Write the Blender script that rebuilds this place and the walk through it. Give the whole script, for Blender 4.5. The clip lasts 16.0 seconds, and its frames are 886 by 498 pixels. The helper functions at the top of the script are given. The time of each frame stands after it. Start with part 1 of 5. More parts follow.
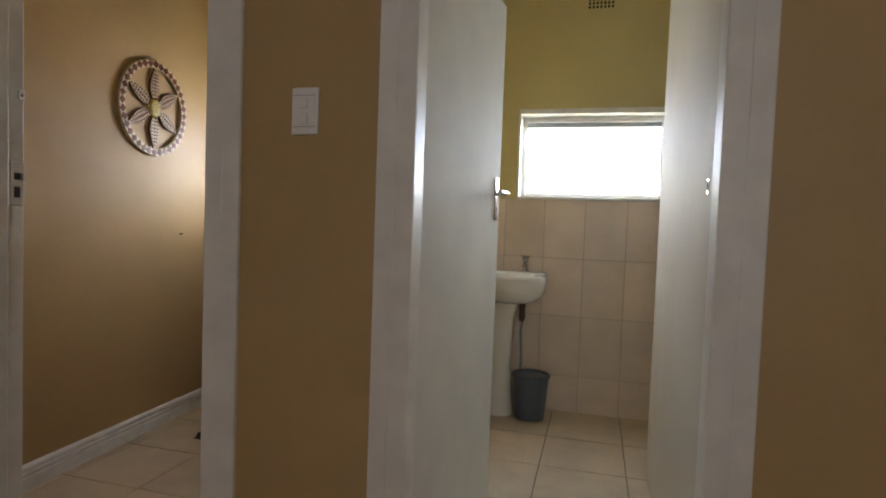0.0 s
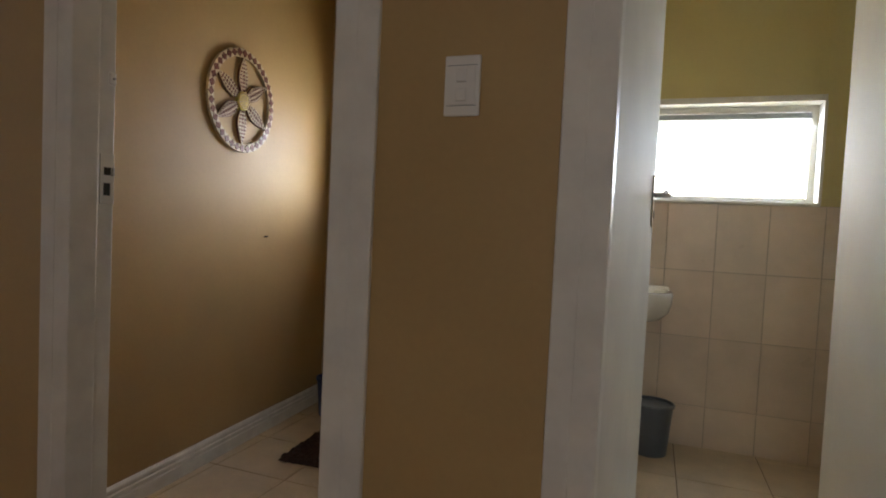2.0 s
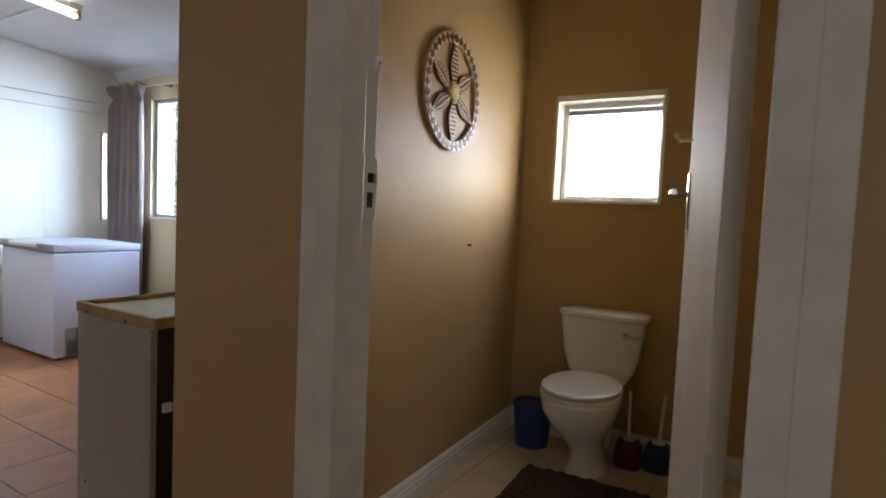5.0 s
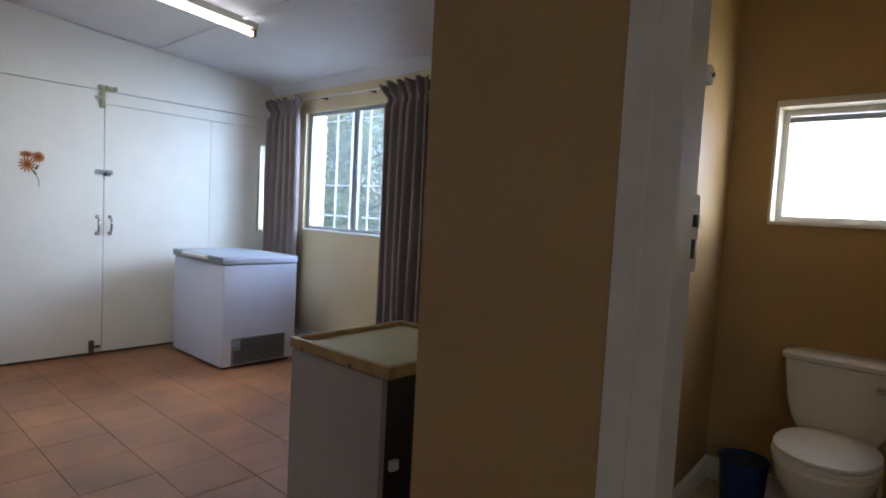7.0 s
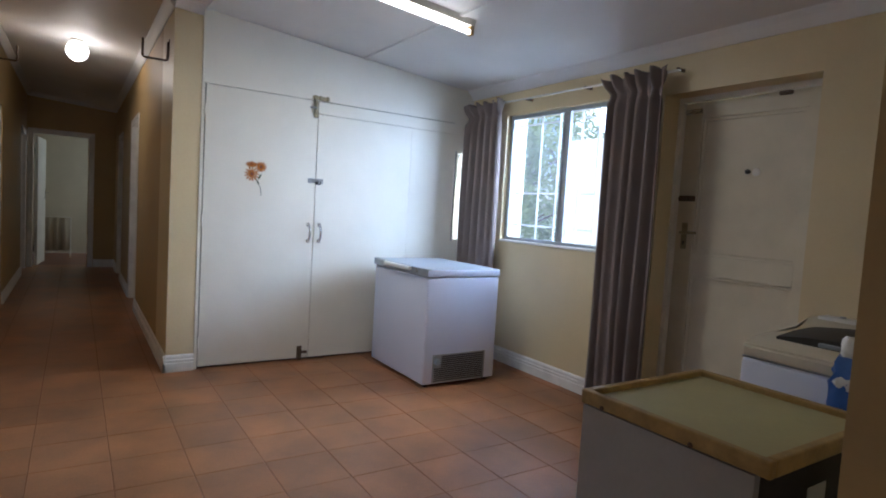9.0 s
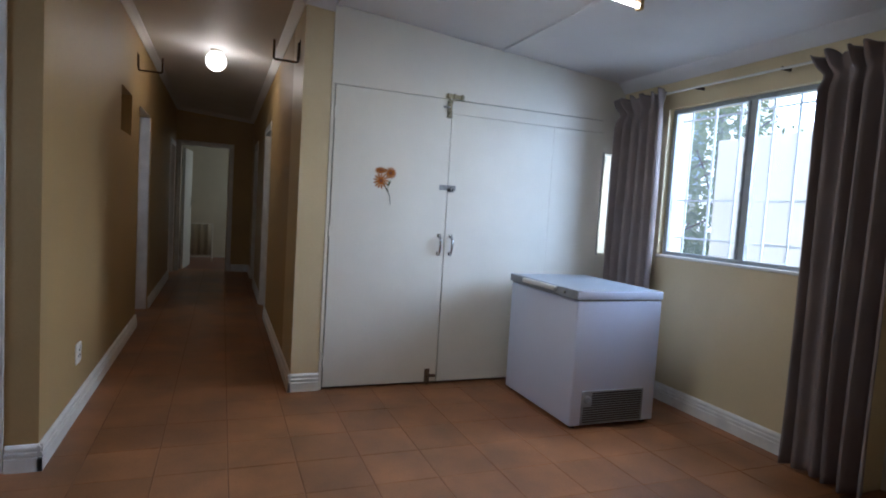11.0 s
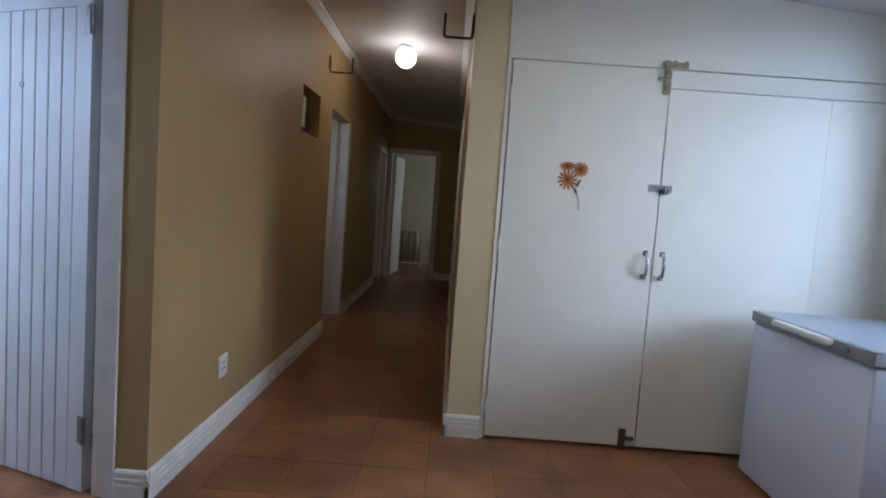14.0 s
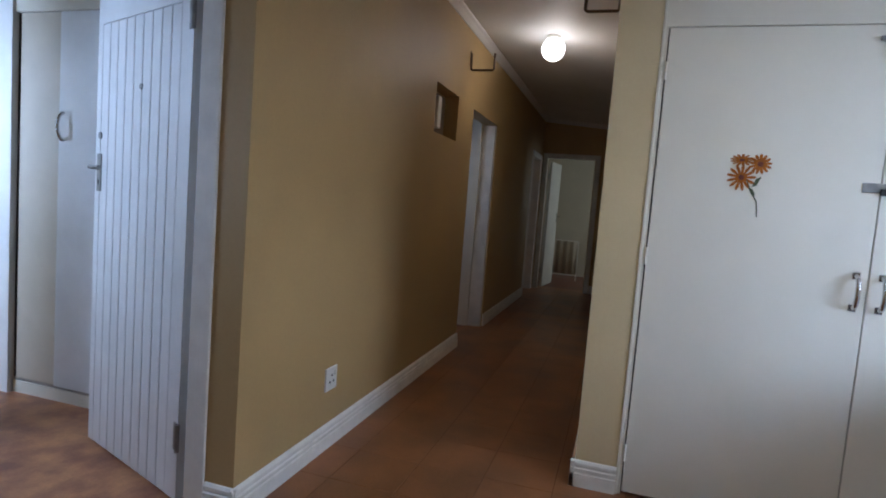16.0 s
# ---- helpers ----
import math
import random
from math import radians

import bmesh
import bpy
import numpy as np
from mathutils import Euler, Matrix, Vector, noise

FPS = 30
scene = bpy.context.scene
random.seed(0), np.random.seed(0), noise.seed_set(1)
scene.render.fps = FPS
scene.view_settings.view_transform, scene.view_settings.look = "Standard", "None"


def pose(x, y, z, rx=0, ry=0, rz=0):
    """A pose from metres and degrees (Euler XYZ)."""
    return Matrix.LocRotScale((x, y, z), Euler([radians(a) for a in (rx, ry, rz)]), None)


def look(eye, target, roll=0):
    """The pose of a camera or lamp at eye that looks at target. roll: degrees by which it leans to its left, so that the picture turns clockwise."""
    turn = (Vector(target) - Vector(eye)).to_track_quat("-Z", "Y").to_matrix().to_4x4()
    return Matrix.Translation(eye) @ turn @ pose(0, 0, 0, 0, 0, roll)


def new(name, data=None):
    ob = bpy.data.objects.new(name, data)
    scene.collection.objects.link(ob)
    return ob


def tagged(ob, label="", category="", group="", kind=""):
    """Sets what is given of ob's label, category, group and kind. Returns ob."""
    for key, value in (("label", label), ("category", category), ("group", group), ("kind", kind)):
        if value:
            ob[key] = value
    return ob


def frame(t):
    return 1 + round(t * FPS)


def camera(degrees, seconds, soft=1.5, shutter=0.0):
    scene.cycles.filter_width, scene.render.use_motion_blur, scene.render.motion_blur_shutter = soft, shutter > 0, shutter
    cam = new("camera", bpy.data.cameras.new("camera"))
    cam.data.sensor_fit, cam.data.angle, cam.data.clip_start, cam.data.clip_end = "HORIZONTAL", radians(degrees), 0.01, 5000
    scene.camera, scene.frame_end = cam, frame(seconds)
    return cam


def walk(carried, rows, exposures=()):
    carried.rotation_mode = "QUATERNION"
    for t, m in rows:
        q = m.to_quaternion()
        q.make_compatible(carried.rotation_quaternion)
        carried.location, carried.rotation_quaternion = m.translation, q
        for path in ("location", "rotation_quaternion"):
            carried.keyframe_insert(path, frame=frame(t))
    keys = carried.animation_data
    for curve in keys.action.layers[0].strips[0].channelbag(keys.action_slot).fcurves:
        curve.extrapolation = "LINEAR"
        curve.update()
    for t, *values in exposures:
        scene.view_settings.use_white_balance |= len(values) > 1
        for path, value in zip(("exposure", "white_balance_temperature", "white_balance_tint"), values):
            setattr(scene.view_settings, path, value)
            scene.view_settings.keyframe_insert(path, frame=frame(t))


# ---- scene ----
from itertools import product

cam = camera(75.8, 16.0, soft=1.9)
ROWS = [
    (0.0, 0.388, 0.064, 1.158, 15.02, -2.57, 2.06),
    (0.5, 0.288, 0.143, 1.158, 16.40, -2.59, 2.20),
    (1.0, 0.210, 0.186, 1.156, 17.63, -2.53, 2.32),
    (1.5, 0.105, 0.259, 1.156, 18.68, -2.56, 2.45),
    (2.0, 0.005, 0.323, 1.156, 20.26, -2.52, 2.67),
    (2.5, -0.086, 0.383, 1.150, 22.95, -2.55, 2.93),
    (3.0, -0.179, 0.451, 1.152, 26.04, -2.90, 3.15),
    (3.2, -0.222, 0.480, 1.155, 27.60, -3.00, 3.10),
    (4.2, -0.465, 0.500, 1.172, 30.20, -3.30, 2.80),
    (5.3, -0.752, 0.477, 1.192, 32.58, -3.53, 2.52),
    (5.5, -0.811, 0.459, 1.196, 33.41, -3.56, 2.57),
    (6.0, -0.941, 0.452, 1.213, 36.09, -3.71, 2.73),
    (6.5, -1.048, 0.461, 1.238, 39.15, -3.71, 2.86),
    (7.0, -1.196, 0.450, 1.260, 41.70, -3.68, 3.00),
    (7.5, -1.353, 0.403, 1.261, 44.42, -3.65, 3.03),
    (8.0, -1.480, 0.377, 1.253, 47.80, -3.77, 3.02),
    (8.5, -1.628, 0.372, 1.260, 52.57, -3.92, 3.26),
    (9.0, -1.785, 0.406, 1.260, 57.00, -3.83, 3.49),
    (9.2, -1.835, 0.422, 1.258, 58.50, -3.82, 3.55),
    (10.2, -2.110, 0.470, 1.268, 64.20, -3.87, 3.56),
    (11.3, -2.405, 0.530, 1.276, 70.28, -3.93, 3.58),
    (11.5, -2.460, 0.566, 1.276, 71.45, -3.92, 3.62),
    (12.0, -2.598, 0.673, 1.282, 75.66, -4.05, 3.67),
    (12.5, -2.694, 0.760, 1.278, 80.09, -4.18, 3.83),
    (13.0, -2.822, 0.836, 1.271, 83.81, -4.23, 3.92),
    (13.5, -2.976, 0.874, 1.273, 86.67, -4.33, 4.05),
    (14.0, -3.088, 0.906, 1.263, 90.65, -4.38, 4.17),
    (14.5, -3.195, 0.989, 1.267, 94.55, -4.47, 4.17),
    (15.0, -3.297, 1.057, 1.265, 98.75, -4.58, 4.35),
    (15.5, -3.385, 1.088, 1.250, 103.13, -4.66, 4.36),
    (16.0, -3.522, 1.054, 1.249, 107.16, -4.66, 4.44),
]
EXPOSURES = [(0.0, 0.62, 6050, 16), (1.0, 0.48, 6050, 16), (2.0, 0.38, 6200, 16), (3.0, 0.5, 6200, 16), (5.5, 0.4, 5800, 16), (6.5, 0.1, 5650, 16), (7.5, 0.05, 5600, 16), (9.0, 0.1, 5600, 16), (11.5, -0.4, 5550, 16), (13.0, -0.25, 5500, 16), (16.0, -0.25, 5550, 16)]
walk(cam, [(t, look((x, y, z), (x - math.sin(radians(a)) * math.cos(radians(p)), y + math.cos(radians(a)) * math.cos(radians(p)), z + math.sin(radians(p))), r)) for t, x, y, z, a, p, r in ROWS], EXPOSURES)

# ---- world and lights ----
world = bpy.data.worlds.new("world")
scene.world = world
world.use_nodes = True
wn = world.node_tree.nodes
sky = wn.new("ShaderNodeTexSky")
sky.sky_type, sky.sun_disc, sky.sun_elevation, sky.sun_rotation = "NISHITA", False, radians(55), radians(200)
wn["Background"].inputs["Strength"].default_value = 0.15
world.node_tree.links.new(sky.outputs[0], wn["Background"].inputs["Color"])


def lamp(name, kind, m, energy, color=(1, 1, 1), size=0.1, size_y=None, angle=None):
    data = bpy.data.lights.new(name, kind)
    data.energy, data.color = energy, color
    if kind == "AREA":
        data.size = size
        if size_y:
            data.shape, data.size_y = "RECTANGLE", size_y
    elif kind == "SUN":
        data.angle = radians(angle)
    else:
        data.shadow_soft_size = size
    ob = new(name, data)
    ob.matrix_world = m
    return ob


DAY = (0.82, 0.92, 1.0)
COOL = (0.62, 0.79, 1.0)
BOUNCE = (1.0, 0.86, 0.42)     # daylight thrown up by the sunlit dry lawn
lamp("sun", "SUN", look((-4, 2, 9), (-4.6, 8.5, 0)), 5.0, (1.0, 0.95, 0.86), angle=0.6)
lamp("laundry_sky_light", "AREA", look((-5.0, 4.7, 2.6), (-4.6, 1.2, 1.0)), 120, COOL, 1.6, 1.0)
lamp("laundry_side_sky_light", "AREA", look((-3.2, 4.9, 1.95), (-6.1, 2.3, 1.5)), 190, COOL, 1.2, 1.3)
lamp("garden_glow", "AREA", look((-4.0, 6.4, 2.1), (-5.9, -0.235, 1.1)), 100, (0.90, 0.94, 1.0), 2.0, 1.6)
lamp("side_window_light", "AREA", look((-6.42, 3.41, 1.4), (-5.2, 3.2, 1.3)), 5.0, DAY, 0.12, 0.75)
lamp("toilet_window_light", "AREA", look((-1.595, 3.905, 1.6), (-1.595, 2.0, 0.9)), 7.2, (0.93, 0.93, 1.0), 0.56, 0.56)
lamp("bath_window_light", "AREA", look((0.334, 3.905, 1.6), (0.334, 2.4, 0.6)), 15, DAY, 0.86, 0.5)
lamp("toilet_ground_bounce", "AREA", look((-1.595, 3.90, 1.4), (-1.75, 2.6, 2.5)), 3.8, BOUNCE, 0.54, 0.2)
lamp("bath_ground_bounce", "AREA", look((0.334, 3.90, 1.42), (0.3, 2.6, 2.6)), 4, BOUNCE, 0.84, 0.2)
lamp("globe_light", "POINT", pose(-8.2, 0.4, 2.43), 8, (1.0, 0.86, 0.66), 0.08)
lamp("tube_light_glow", "AREA", look((-4.79, 1.86, 2.385), (-4.79, 1.86, 0)), 13, (1.0, 0.96, 0.80), 0.04, 1.15)
lamp("far_room_light", "AREA", look((-14.6, 1.9, 1.7), (-13.6, 0.3, 1.0)), 12, (0.92, 1.0, 0.88), 1.0, 1.0)
lamp("hall_window_light", "AREA", look((0.75, -2.0, 1.5), (0.75, 1.5, 1.1)), 10.5, (0.95, 0.96, 0.90), 1.1, 1.1)
lamp("hall_south_window_light", "AREA", look((-4.75, -2.0, 1.5), (-6.0, -1.15, 0.75)), 30, COOL, 1.1, 1.2)
lamp("side_room_light", "AREA", look((-4.6, -2.9, 1.6), (-5.8, -1.6, 0.3)), 42, COOL, 1.0, 1.2)
lamp("corridor_room_light", "AREA", look((-8.5, -1.12, 1.6), (-9.2, -0.3, 1.1)), 3, COOL, 0.5, 0.8)


# ---- materials ----
def mat(name, color, rough=0.5, metal=0.0, var=0.12, scale=6.0, bump=0.1, fine=90.0, coat=0.0, per_object=0.0, second=None):
    m = bpy.data.materials.new(name)
    m.use_nodes = True
    n, l = m.node_tree.nodes, m.node_tree.links
    b = n["Principled BSDF"]
    b.inputs["Roughness"].default_value, b.inputs["Metallic"].default_value = rough, metal
    b.inputs["Coat Weight"].default_value = coat
    big, small = n.new("ShaderNodeTexNoise"), n.new("ShaderNodeTexNoise")
    big.inputs["Scale"].default_value, big.inputs["Detail"].default_value = scale, 5
    small.inputs["Scale"].default_value, small.inputs["Detail"].default_value = fine, 3
    geo = n.new("ShaderNodeNewGeometry")
    for t in (big, small):
        l.new(geo.outputs["Position"], t.inputs["Vector"])
    ramp = n.new("ShaderNodeValToRGB")
    lo = second or tuple(c * (1 - var) for c in color)
    hi = tuple(min(1, c * (1 + var * 0.6)) for c in color)
    ramp.color_ramp.elements[0].position, ramp.color_ramp.elements[1].position = 0.32, 0.68
    ramp.color_ramp.elements[0].color, ramp.color_ramp.elements[1].color = (*lo, 1), (*hi, 1)
    l.new(big.outputs["Fac"], ramp.inputs["Fac"])
    mix = n.new("ShaderNodeMixRGB")
    mix.blend_type, mix.inputs["Fac"].default_value = "OVERLAY", var * 0.7
    l.new(ramp.outputs["Color"], mix.inputs["Color1"])
    l.new(small.outputs["Fac"], mix.inputs["Color2"])
    out = mix.outputs["Color"]
    if per_object:
        info, hsv = n.new("ShaderNodeObjectInfo"), n.new("ShaderNodeHueSaturation")
        rng = n.new("ShaderNodeMapRange")
        rng.inputs["To Min"].default_value, rng.inputs["To Max"].default_value = 1 - per_object, 1 + per_object
        l.new(info.outputs["Random"], rng.inputs["Value"])
        l.new(rng.outputs["Result"], hsv.inputs["Value"])
        l.new(out, hsv.inputs["Color"])
        out = hsv.outputs["Color"]
    l.new(out, b.inputs["Base Color"])
    mr = n.new("ShaderNodeMapRange")
    mr.inputs["To Min"].default_value, mr.inputs["To Max"].default_value = max(0.02, rough * 0.82), min(1, rough * 1.2)
    l.new(big.outputs["Fac"], mr.inputs["Value"])
    l.new(mr.outputs["Result"], b.inputs["Roughness"])
    if bump:
        add = n.new("ShaderNodeMath")
        add.operation = "ADD"
        l.new(big.outputs["Fac"], add.inputs[0])
        l.new(small.outputs["Fac"], add.inputs[1])
        bp = n.new("ShaderNodeBump")
        bp.inputs["Strength"].default_value, bp.inputs["Distance"].default_value = bump, 0.004
        l.new(add.outputs[0], bp.inputs["Height"])
        l.new(bp.outputs["Normal"], b.inputs["Normal"])
    return m


def glow(name, color, strength):
    m = bpy.data.materials.new(name)
    m.use_nodes = True
    b = m.node_tree.nodes["Principled BSDF"]
    b.inputs["Base Color"].default_value = (*color, 1)
    b.inputs["Emission Color"].default_value, b.inputs["Emission Strength"].default_value = (*color, 1), strength
    return m


def glass(name, rough):
    m = bpy.data.materials.new(name)
    m.use_nodes = True
    b = m.node_tree.nodes["Principled BSDF"]
    b.inputs["Base Color"].default_value = (0.93, 0.97, 0.97, 1)
    b.inputs["Transmission Weight"].default_value, b.inputs["Roughness"].default_value, b.inputs["IOR"].default_value = 1, rough, 1.3
    return m


TAN = mat("tan satin wall paint", (0.46, 0.318, 0.137), 0.52, var=0.07, scale=2.5, bump=0.12, fine=60)
CREAM = mat("cream wall paint", (0.66, 0.545, 0.325), 0.45, var=0.06, scale=2.5, bump=0.12, fine=60)
OLIVE = mat("pale yellow wall paint", (0.64, 0.55, 0.24), 0.4, var=0.06, scale=2.5, bump=0.12, fine=60)
PALE = mat("off-white wall paint", (0.66, 0.61, 0.50), 0.68, var=0.06, scale=2.5, bump=0.1, fine=60)
CEIL = mat("white ceiling board", (0.74, 0.73, 0.72), 0.6, var=0.05, scale=2, bump=0.1, fine=40)
WHITE = mat("white gloss enamel", (0.74, 0.72, 0.66), 0.68, var=0.06, scale=5, bump=0.1, fine=70)
FRAMEW = mat("white frame enamel", (0.76, 0.74, 0.68), 0.45, var=0.09, scale=9, bump=0.1, fine=80)
DOORW = mat("cool white door paint", (0.77, 0.78, 0.78), 0.36, var=0.06, scale=6, bump=0.1, fine=80)
DOORC = mat("aged cream door paint", (0.66, 0.60, 0.46), 0.4, var=0.07, scale=6, bump=0.1, fine=80)
CUPB = mat("cream white cupboard paint", (0.76, 0.73, 0.63), 0.6, var=0.04, scale=3, bump=0.08, fine=60)
SKIRT = mat("white skirting paint", (0.79, 0.77, 0.71), 0.35, var=0.1, scale=12, bump=0.1)
TERRA = mat("terracotta tile", (0.285, 0.12, 0.045), 0.38, var=0.36, scale=3.0, bump=0.12, fine=120, per_object=0.14)
GROUT = mat("dark tile grout", (0.19, 0.08, 0.04), 0.8, var=0.2, scale=15, bump=0.2)
BEIGE = mat("beige floor tile", (0.60, 0.48, 0.32), 0.36, var=0.14, scale=5, bump=0.06, per_object=0.05)
BGROUT = mat("brown grout", (0.27, 0.20, 0.135), 0.85, var=0.2, scale=20, bump=0.2)
WTILE = mat("blotched beige wall tile", (0.72, 0.60, 0.48), 0.3, var=0.09, scale=5, bump=0.05, per_object=0.05)
WGROUT = mat("grey brown wall grout", (0.50, 0.42, 0.33), 0.8, var=0.15, scale=20, bump=0.15)
PORC = mat("white porcelain", (0.82, 0.81, 0.75), 0.1, var=0.03, scale=4, bump=0.0, coat=0.5)
CHROME = mat("worn chrome", (0.62, 0.62, 0.62), 0.2, 1.0, var=0.1, scale=30, bump=0.05)
STEEL = mat("dull zinc steel", (0.33, 0.33, 0.32), 0.42, 1.0, var=0.2, scale=30, bump=0.1)
BRASS = mat("tarnished brass", (0.33, 0.30, 0.20), 0.36, 1.0, var=0.25, scale=40, bump=0.1)
BRONZE = mat("brown painted steel", (0.12, 0.08, 0.05), 0.5, 0.3, var=0.2, scale=30)
BLACK = mat("dark opening", (0.018, 0.016, 0.015), 0.6, var=0.2, scale=20)
FRZ = mat("white freezer enamel", (0.68, 0.73, 0.88), 0.35, var=0.01, scale=5, bump=0.04, fine=200)
GREYPL = mat("grey freezer trim", (0.29, 0.31, 0.33), 0.45, var=0.08, scale=20)
LIDGREY = mat("pale grey freezer lid", (0.31, 0.35, 0.40), 0.35, var=0.05, scale=8, bump=0.05)
PLASTIC = mat("white plastic", (0.80, 0.79, 0.75), 0.35, var=0.03, scale=20, bump=0.02)
CURT = mat("taupe curtain cloth", (0.25, 0.205, 0.19), 0.85, var=0.10, scale=5, bump=0.12, fine=400)
WOODY = mat("yellow varnished pine edging", (0.40, 0.26, 0.085), 0.42, var=0.25, scale=20, bump=0.15)
FELT = mat("pale yellow green board", (0.47, 0.43, 0.22), 0.5, var=0.08, scale=6, bump=0.08)
CABW = mat("dull white board", (0.41, 0.385, 0.345), 0.5, var=0.08, scale=5, bump=0.08)
DARKC = mat("dark brown cabinet shade and lid", (0.035, 0.028, 0.022), 0.6, var=0.3, scale=8)
NAVY = mat("blue plastic", (0.02, 0.05, 0.17), 0.4, var=0.08, scale=20)
MAROON = mat("maroon plastic", (0.10, 0.018, 0.02), 0.4, var=0.08, scale=20)
RUG = mat("brown shaggy mat", (0.055, 0.028, 0.02), 0.95, var=0.4, scale=60, bump=0.8, fine=300)
BINGREY = mat("blue grey plastic", (0.12, 0.145, 0.18), 0.35, var=0.06, scale=20, bump=0.03)
RUST = mat("red brown mosaic", (0.15, 0.045, 0.024), 0.4, var=0.3, scale=60, bump=0.2)
IVORY = mat("ivory mosaic", (0.56, 0.45, 0.28), 0.4, var=0.15, scale=60, bump=0.2)
YELLOWM = mat("yellow mosaic", (0.65, 0.55, 0.13), 0.35, var=0.2, scale=60, bump=0.2)
PETAL = mat("orange petal print", (0.38, 0.115, 0.002), 0.75, var=0.3, scale=60, bump=0)
PCORE = mat("dark red petal centre", (0.14, 0.03, 0.012), 0.5, var=0.3, scale=80, bump=0)
STEM = mat("grey green stem print", (0.07, 0.095, 0.045), 0.5, var=0.2, scale=60, bump=0)
BLUEB = mat("bright blue plastic", (0.03, 0.12, 0.42), 0.3, var=0.05, scale=20)
LEAF = mat("garden foliage", (0.20, 0.26, 0.12), 0.6, var=0.45, scale=3, bump=0.1)
nt = LEAF.node_tree
thin, both = nt.nodes.new("ShaderNodeBsdfTranslucent"), nt.nodes.new("ShaderNodeMixShader")
thin.inputs["Color"].default_value, both.inputs["Fac"].default_value = (0.40, 0.50, 0.22, 1), 0.62
nt.links.new(nt.nodes["Principled BSDF"].outputs[0], both.inputs[1])
nt.links.new(thin.outputs[0], both.inputs[2])
nt.links.new(both.outputs[0], nt.nodes["Material Output"].inputs[0])
BARK = mat("grey bark", (0.16, 0.13, 0.10), 0.9, var=0.3, scale=8, bump=0.5)
GRASS = mat("dry lawn", (0.12, 0.14, 0.05), 0.9, var=0.4, scale=2, bump=0.5)
LIME = mat("white limewash", (0.82, 0.81, 0.78), 0.8, var=0.06, scale=2, bump=0.2)
BAR = mat("white painted steel bar", (0.8, 0.8, 0.79), 0.4, var=0.05, scale=20)
ALU = mat("grey window frame paint", (0.36, 0.39, 0.40), 0.4, 0.2, var=0.1, scale=20)
# The two-tone mottle paints the sun patches into the side room's floor colour.
PATCHY = mat("red floor polish with sun patches", (0.46, 0.22, 0.09), 0.42, var=0.3, scale=5.5, bump=0.06, second=(0.22, 0.075, 0.04))
CARPET = mat("dark red brown floor polish", (0.16, 0.06, 0.04), 0.4, var=0.3, scale=4, bump=0.1)
FROST = glass("frosted glass", 0.35)
CLEAR = glass("window glass with glare veil", 0.0)
nt = CLEAR.node_tree
# A small translucent share puts the bright glare veil into the glass itself.
veil, film = nt.nodes.new("ShaderNodeBsdfTranslucent"), nt.nodes.new("ShaderNodeMixShader")
veil.inputs["Color"].default_value, film.inputs["Fac"].default_value = (0.9, 0.95, 0.97, 1), 0.028
nt.links.new(nt.nodes["Principled BSDF"].outputs[0], film.inputs[1])
nt.links.new(veil.outputs[0], film.inputs[2])
nt.links.new(film.outputs[0], nt.nodes["Material Output"].inputs[0])
TUBE = glow("lit fluorescent tube", (1.0, 0.97, 0.86), 9)
GLOBE = glow("lit opal globe", (1.0, 0.93, 0.80), 7)
MIST = glow("overcast sky glow", (0.97, 0.99, 1.0), 1.5)


# ---- mesh helpers ----
def thing(name, x=0, y=0, z=0, rz=0, label="", category="", group="", kind=""):
    ob = new(name)
    ob.empty_display_size = 0.05
    ob.matrix_world = pose(x, y, z, 0, 0, rz)
    return tagged(ob, label, category, group, kind)


def part(name, bm, material, parent=None, label="", smooth=False):
    me = bpy.data.meshes.new(name)
    bmesh.ops.recalc_face_normals(bm, faces=bm.faces)
    bm.to_mesh(me)
    bm.free()
    me.materials.append(material)
    if smooth:
        for p in me.polygons:
            p.use_smooth = True
        me.set_sharp_from_angle(angle=radians(42))
    ob = new(name, me)
    if parent:
        ob.parent = parent
    return tagged(ob, label)


def struct(name, bm, material, label):
    return tagged(part(name, bm, material), label, kind="structure")


def box(bm, x0, x1, y0, y1, z0, z1, bevel=0.0, seg=2):
    c = [bm.verts.new(v) for v in product((min(x0, x1), max(x0, x1)), (min(y0, y1), max(y0, y1)), (min(z0, z1), max(z0, z1)))]
    fs = [bm.faces.new([c[i] for i in f]) for f in ((0, 1, 3, 2), (4, 6, 7, 5), (0, 4, 5, 1), (2, 3, 7, 6), (0, 2, 6, 4), (1, 5, 7, 3))]
    if bevel:
        es = list({e for f in fs for e in f.edges})
        bmesh.ops.bevel(bm, geom=es, offset=bevel, segments=seg, affect="EDGES", profile=0.5)
    return bm


def bx(*a, bevel=0.0, seg=2):
    return box(bmesh.new(), *a, bevel=bevel, seg=seg)


def boxes(*rows):
    bm = bmesh.new()
    for r in rows:
        box(bm, *r)
    return bm


def ring_loft(bm, rings, cap=True):
    """rings: lists of points of one length, joined one after the other."""
    vs = [[bm.verts.new(p) for p in r] for r in rings]
    n = len(vs[0])
    for a, b in zip(vs, vs[1:]):
        for i in range(n):
            bm.faces.new((a[i], a[(i + 1) % n], b[(i + 1) % n], b[i]))
    if cap:
        bm.faces.new(vs[0][::-1])
        bm.faces.new(vs[-1])
    return bm


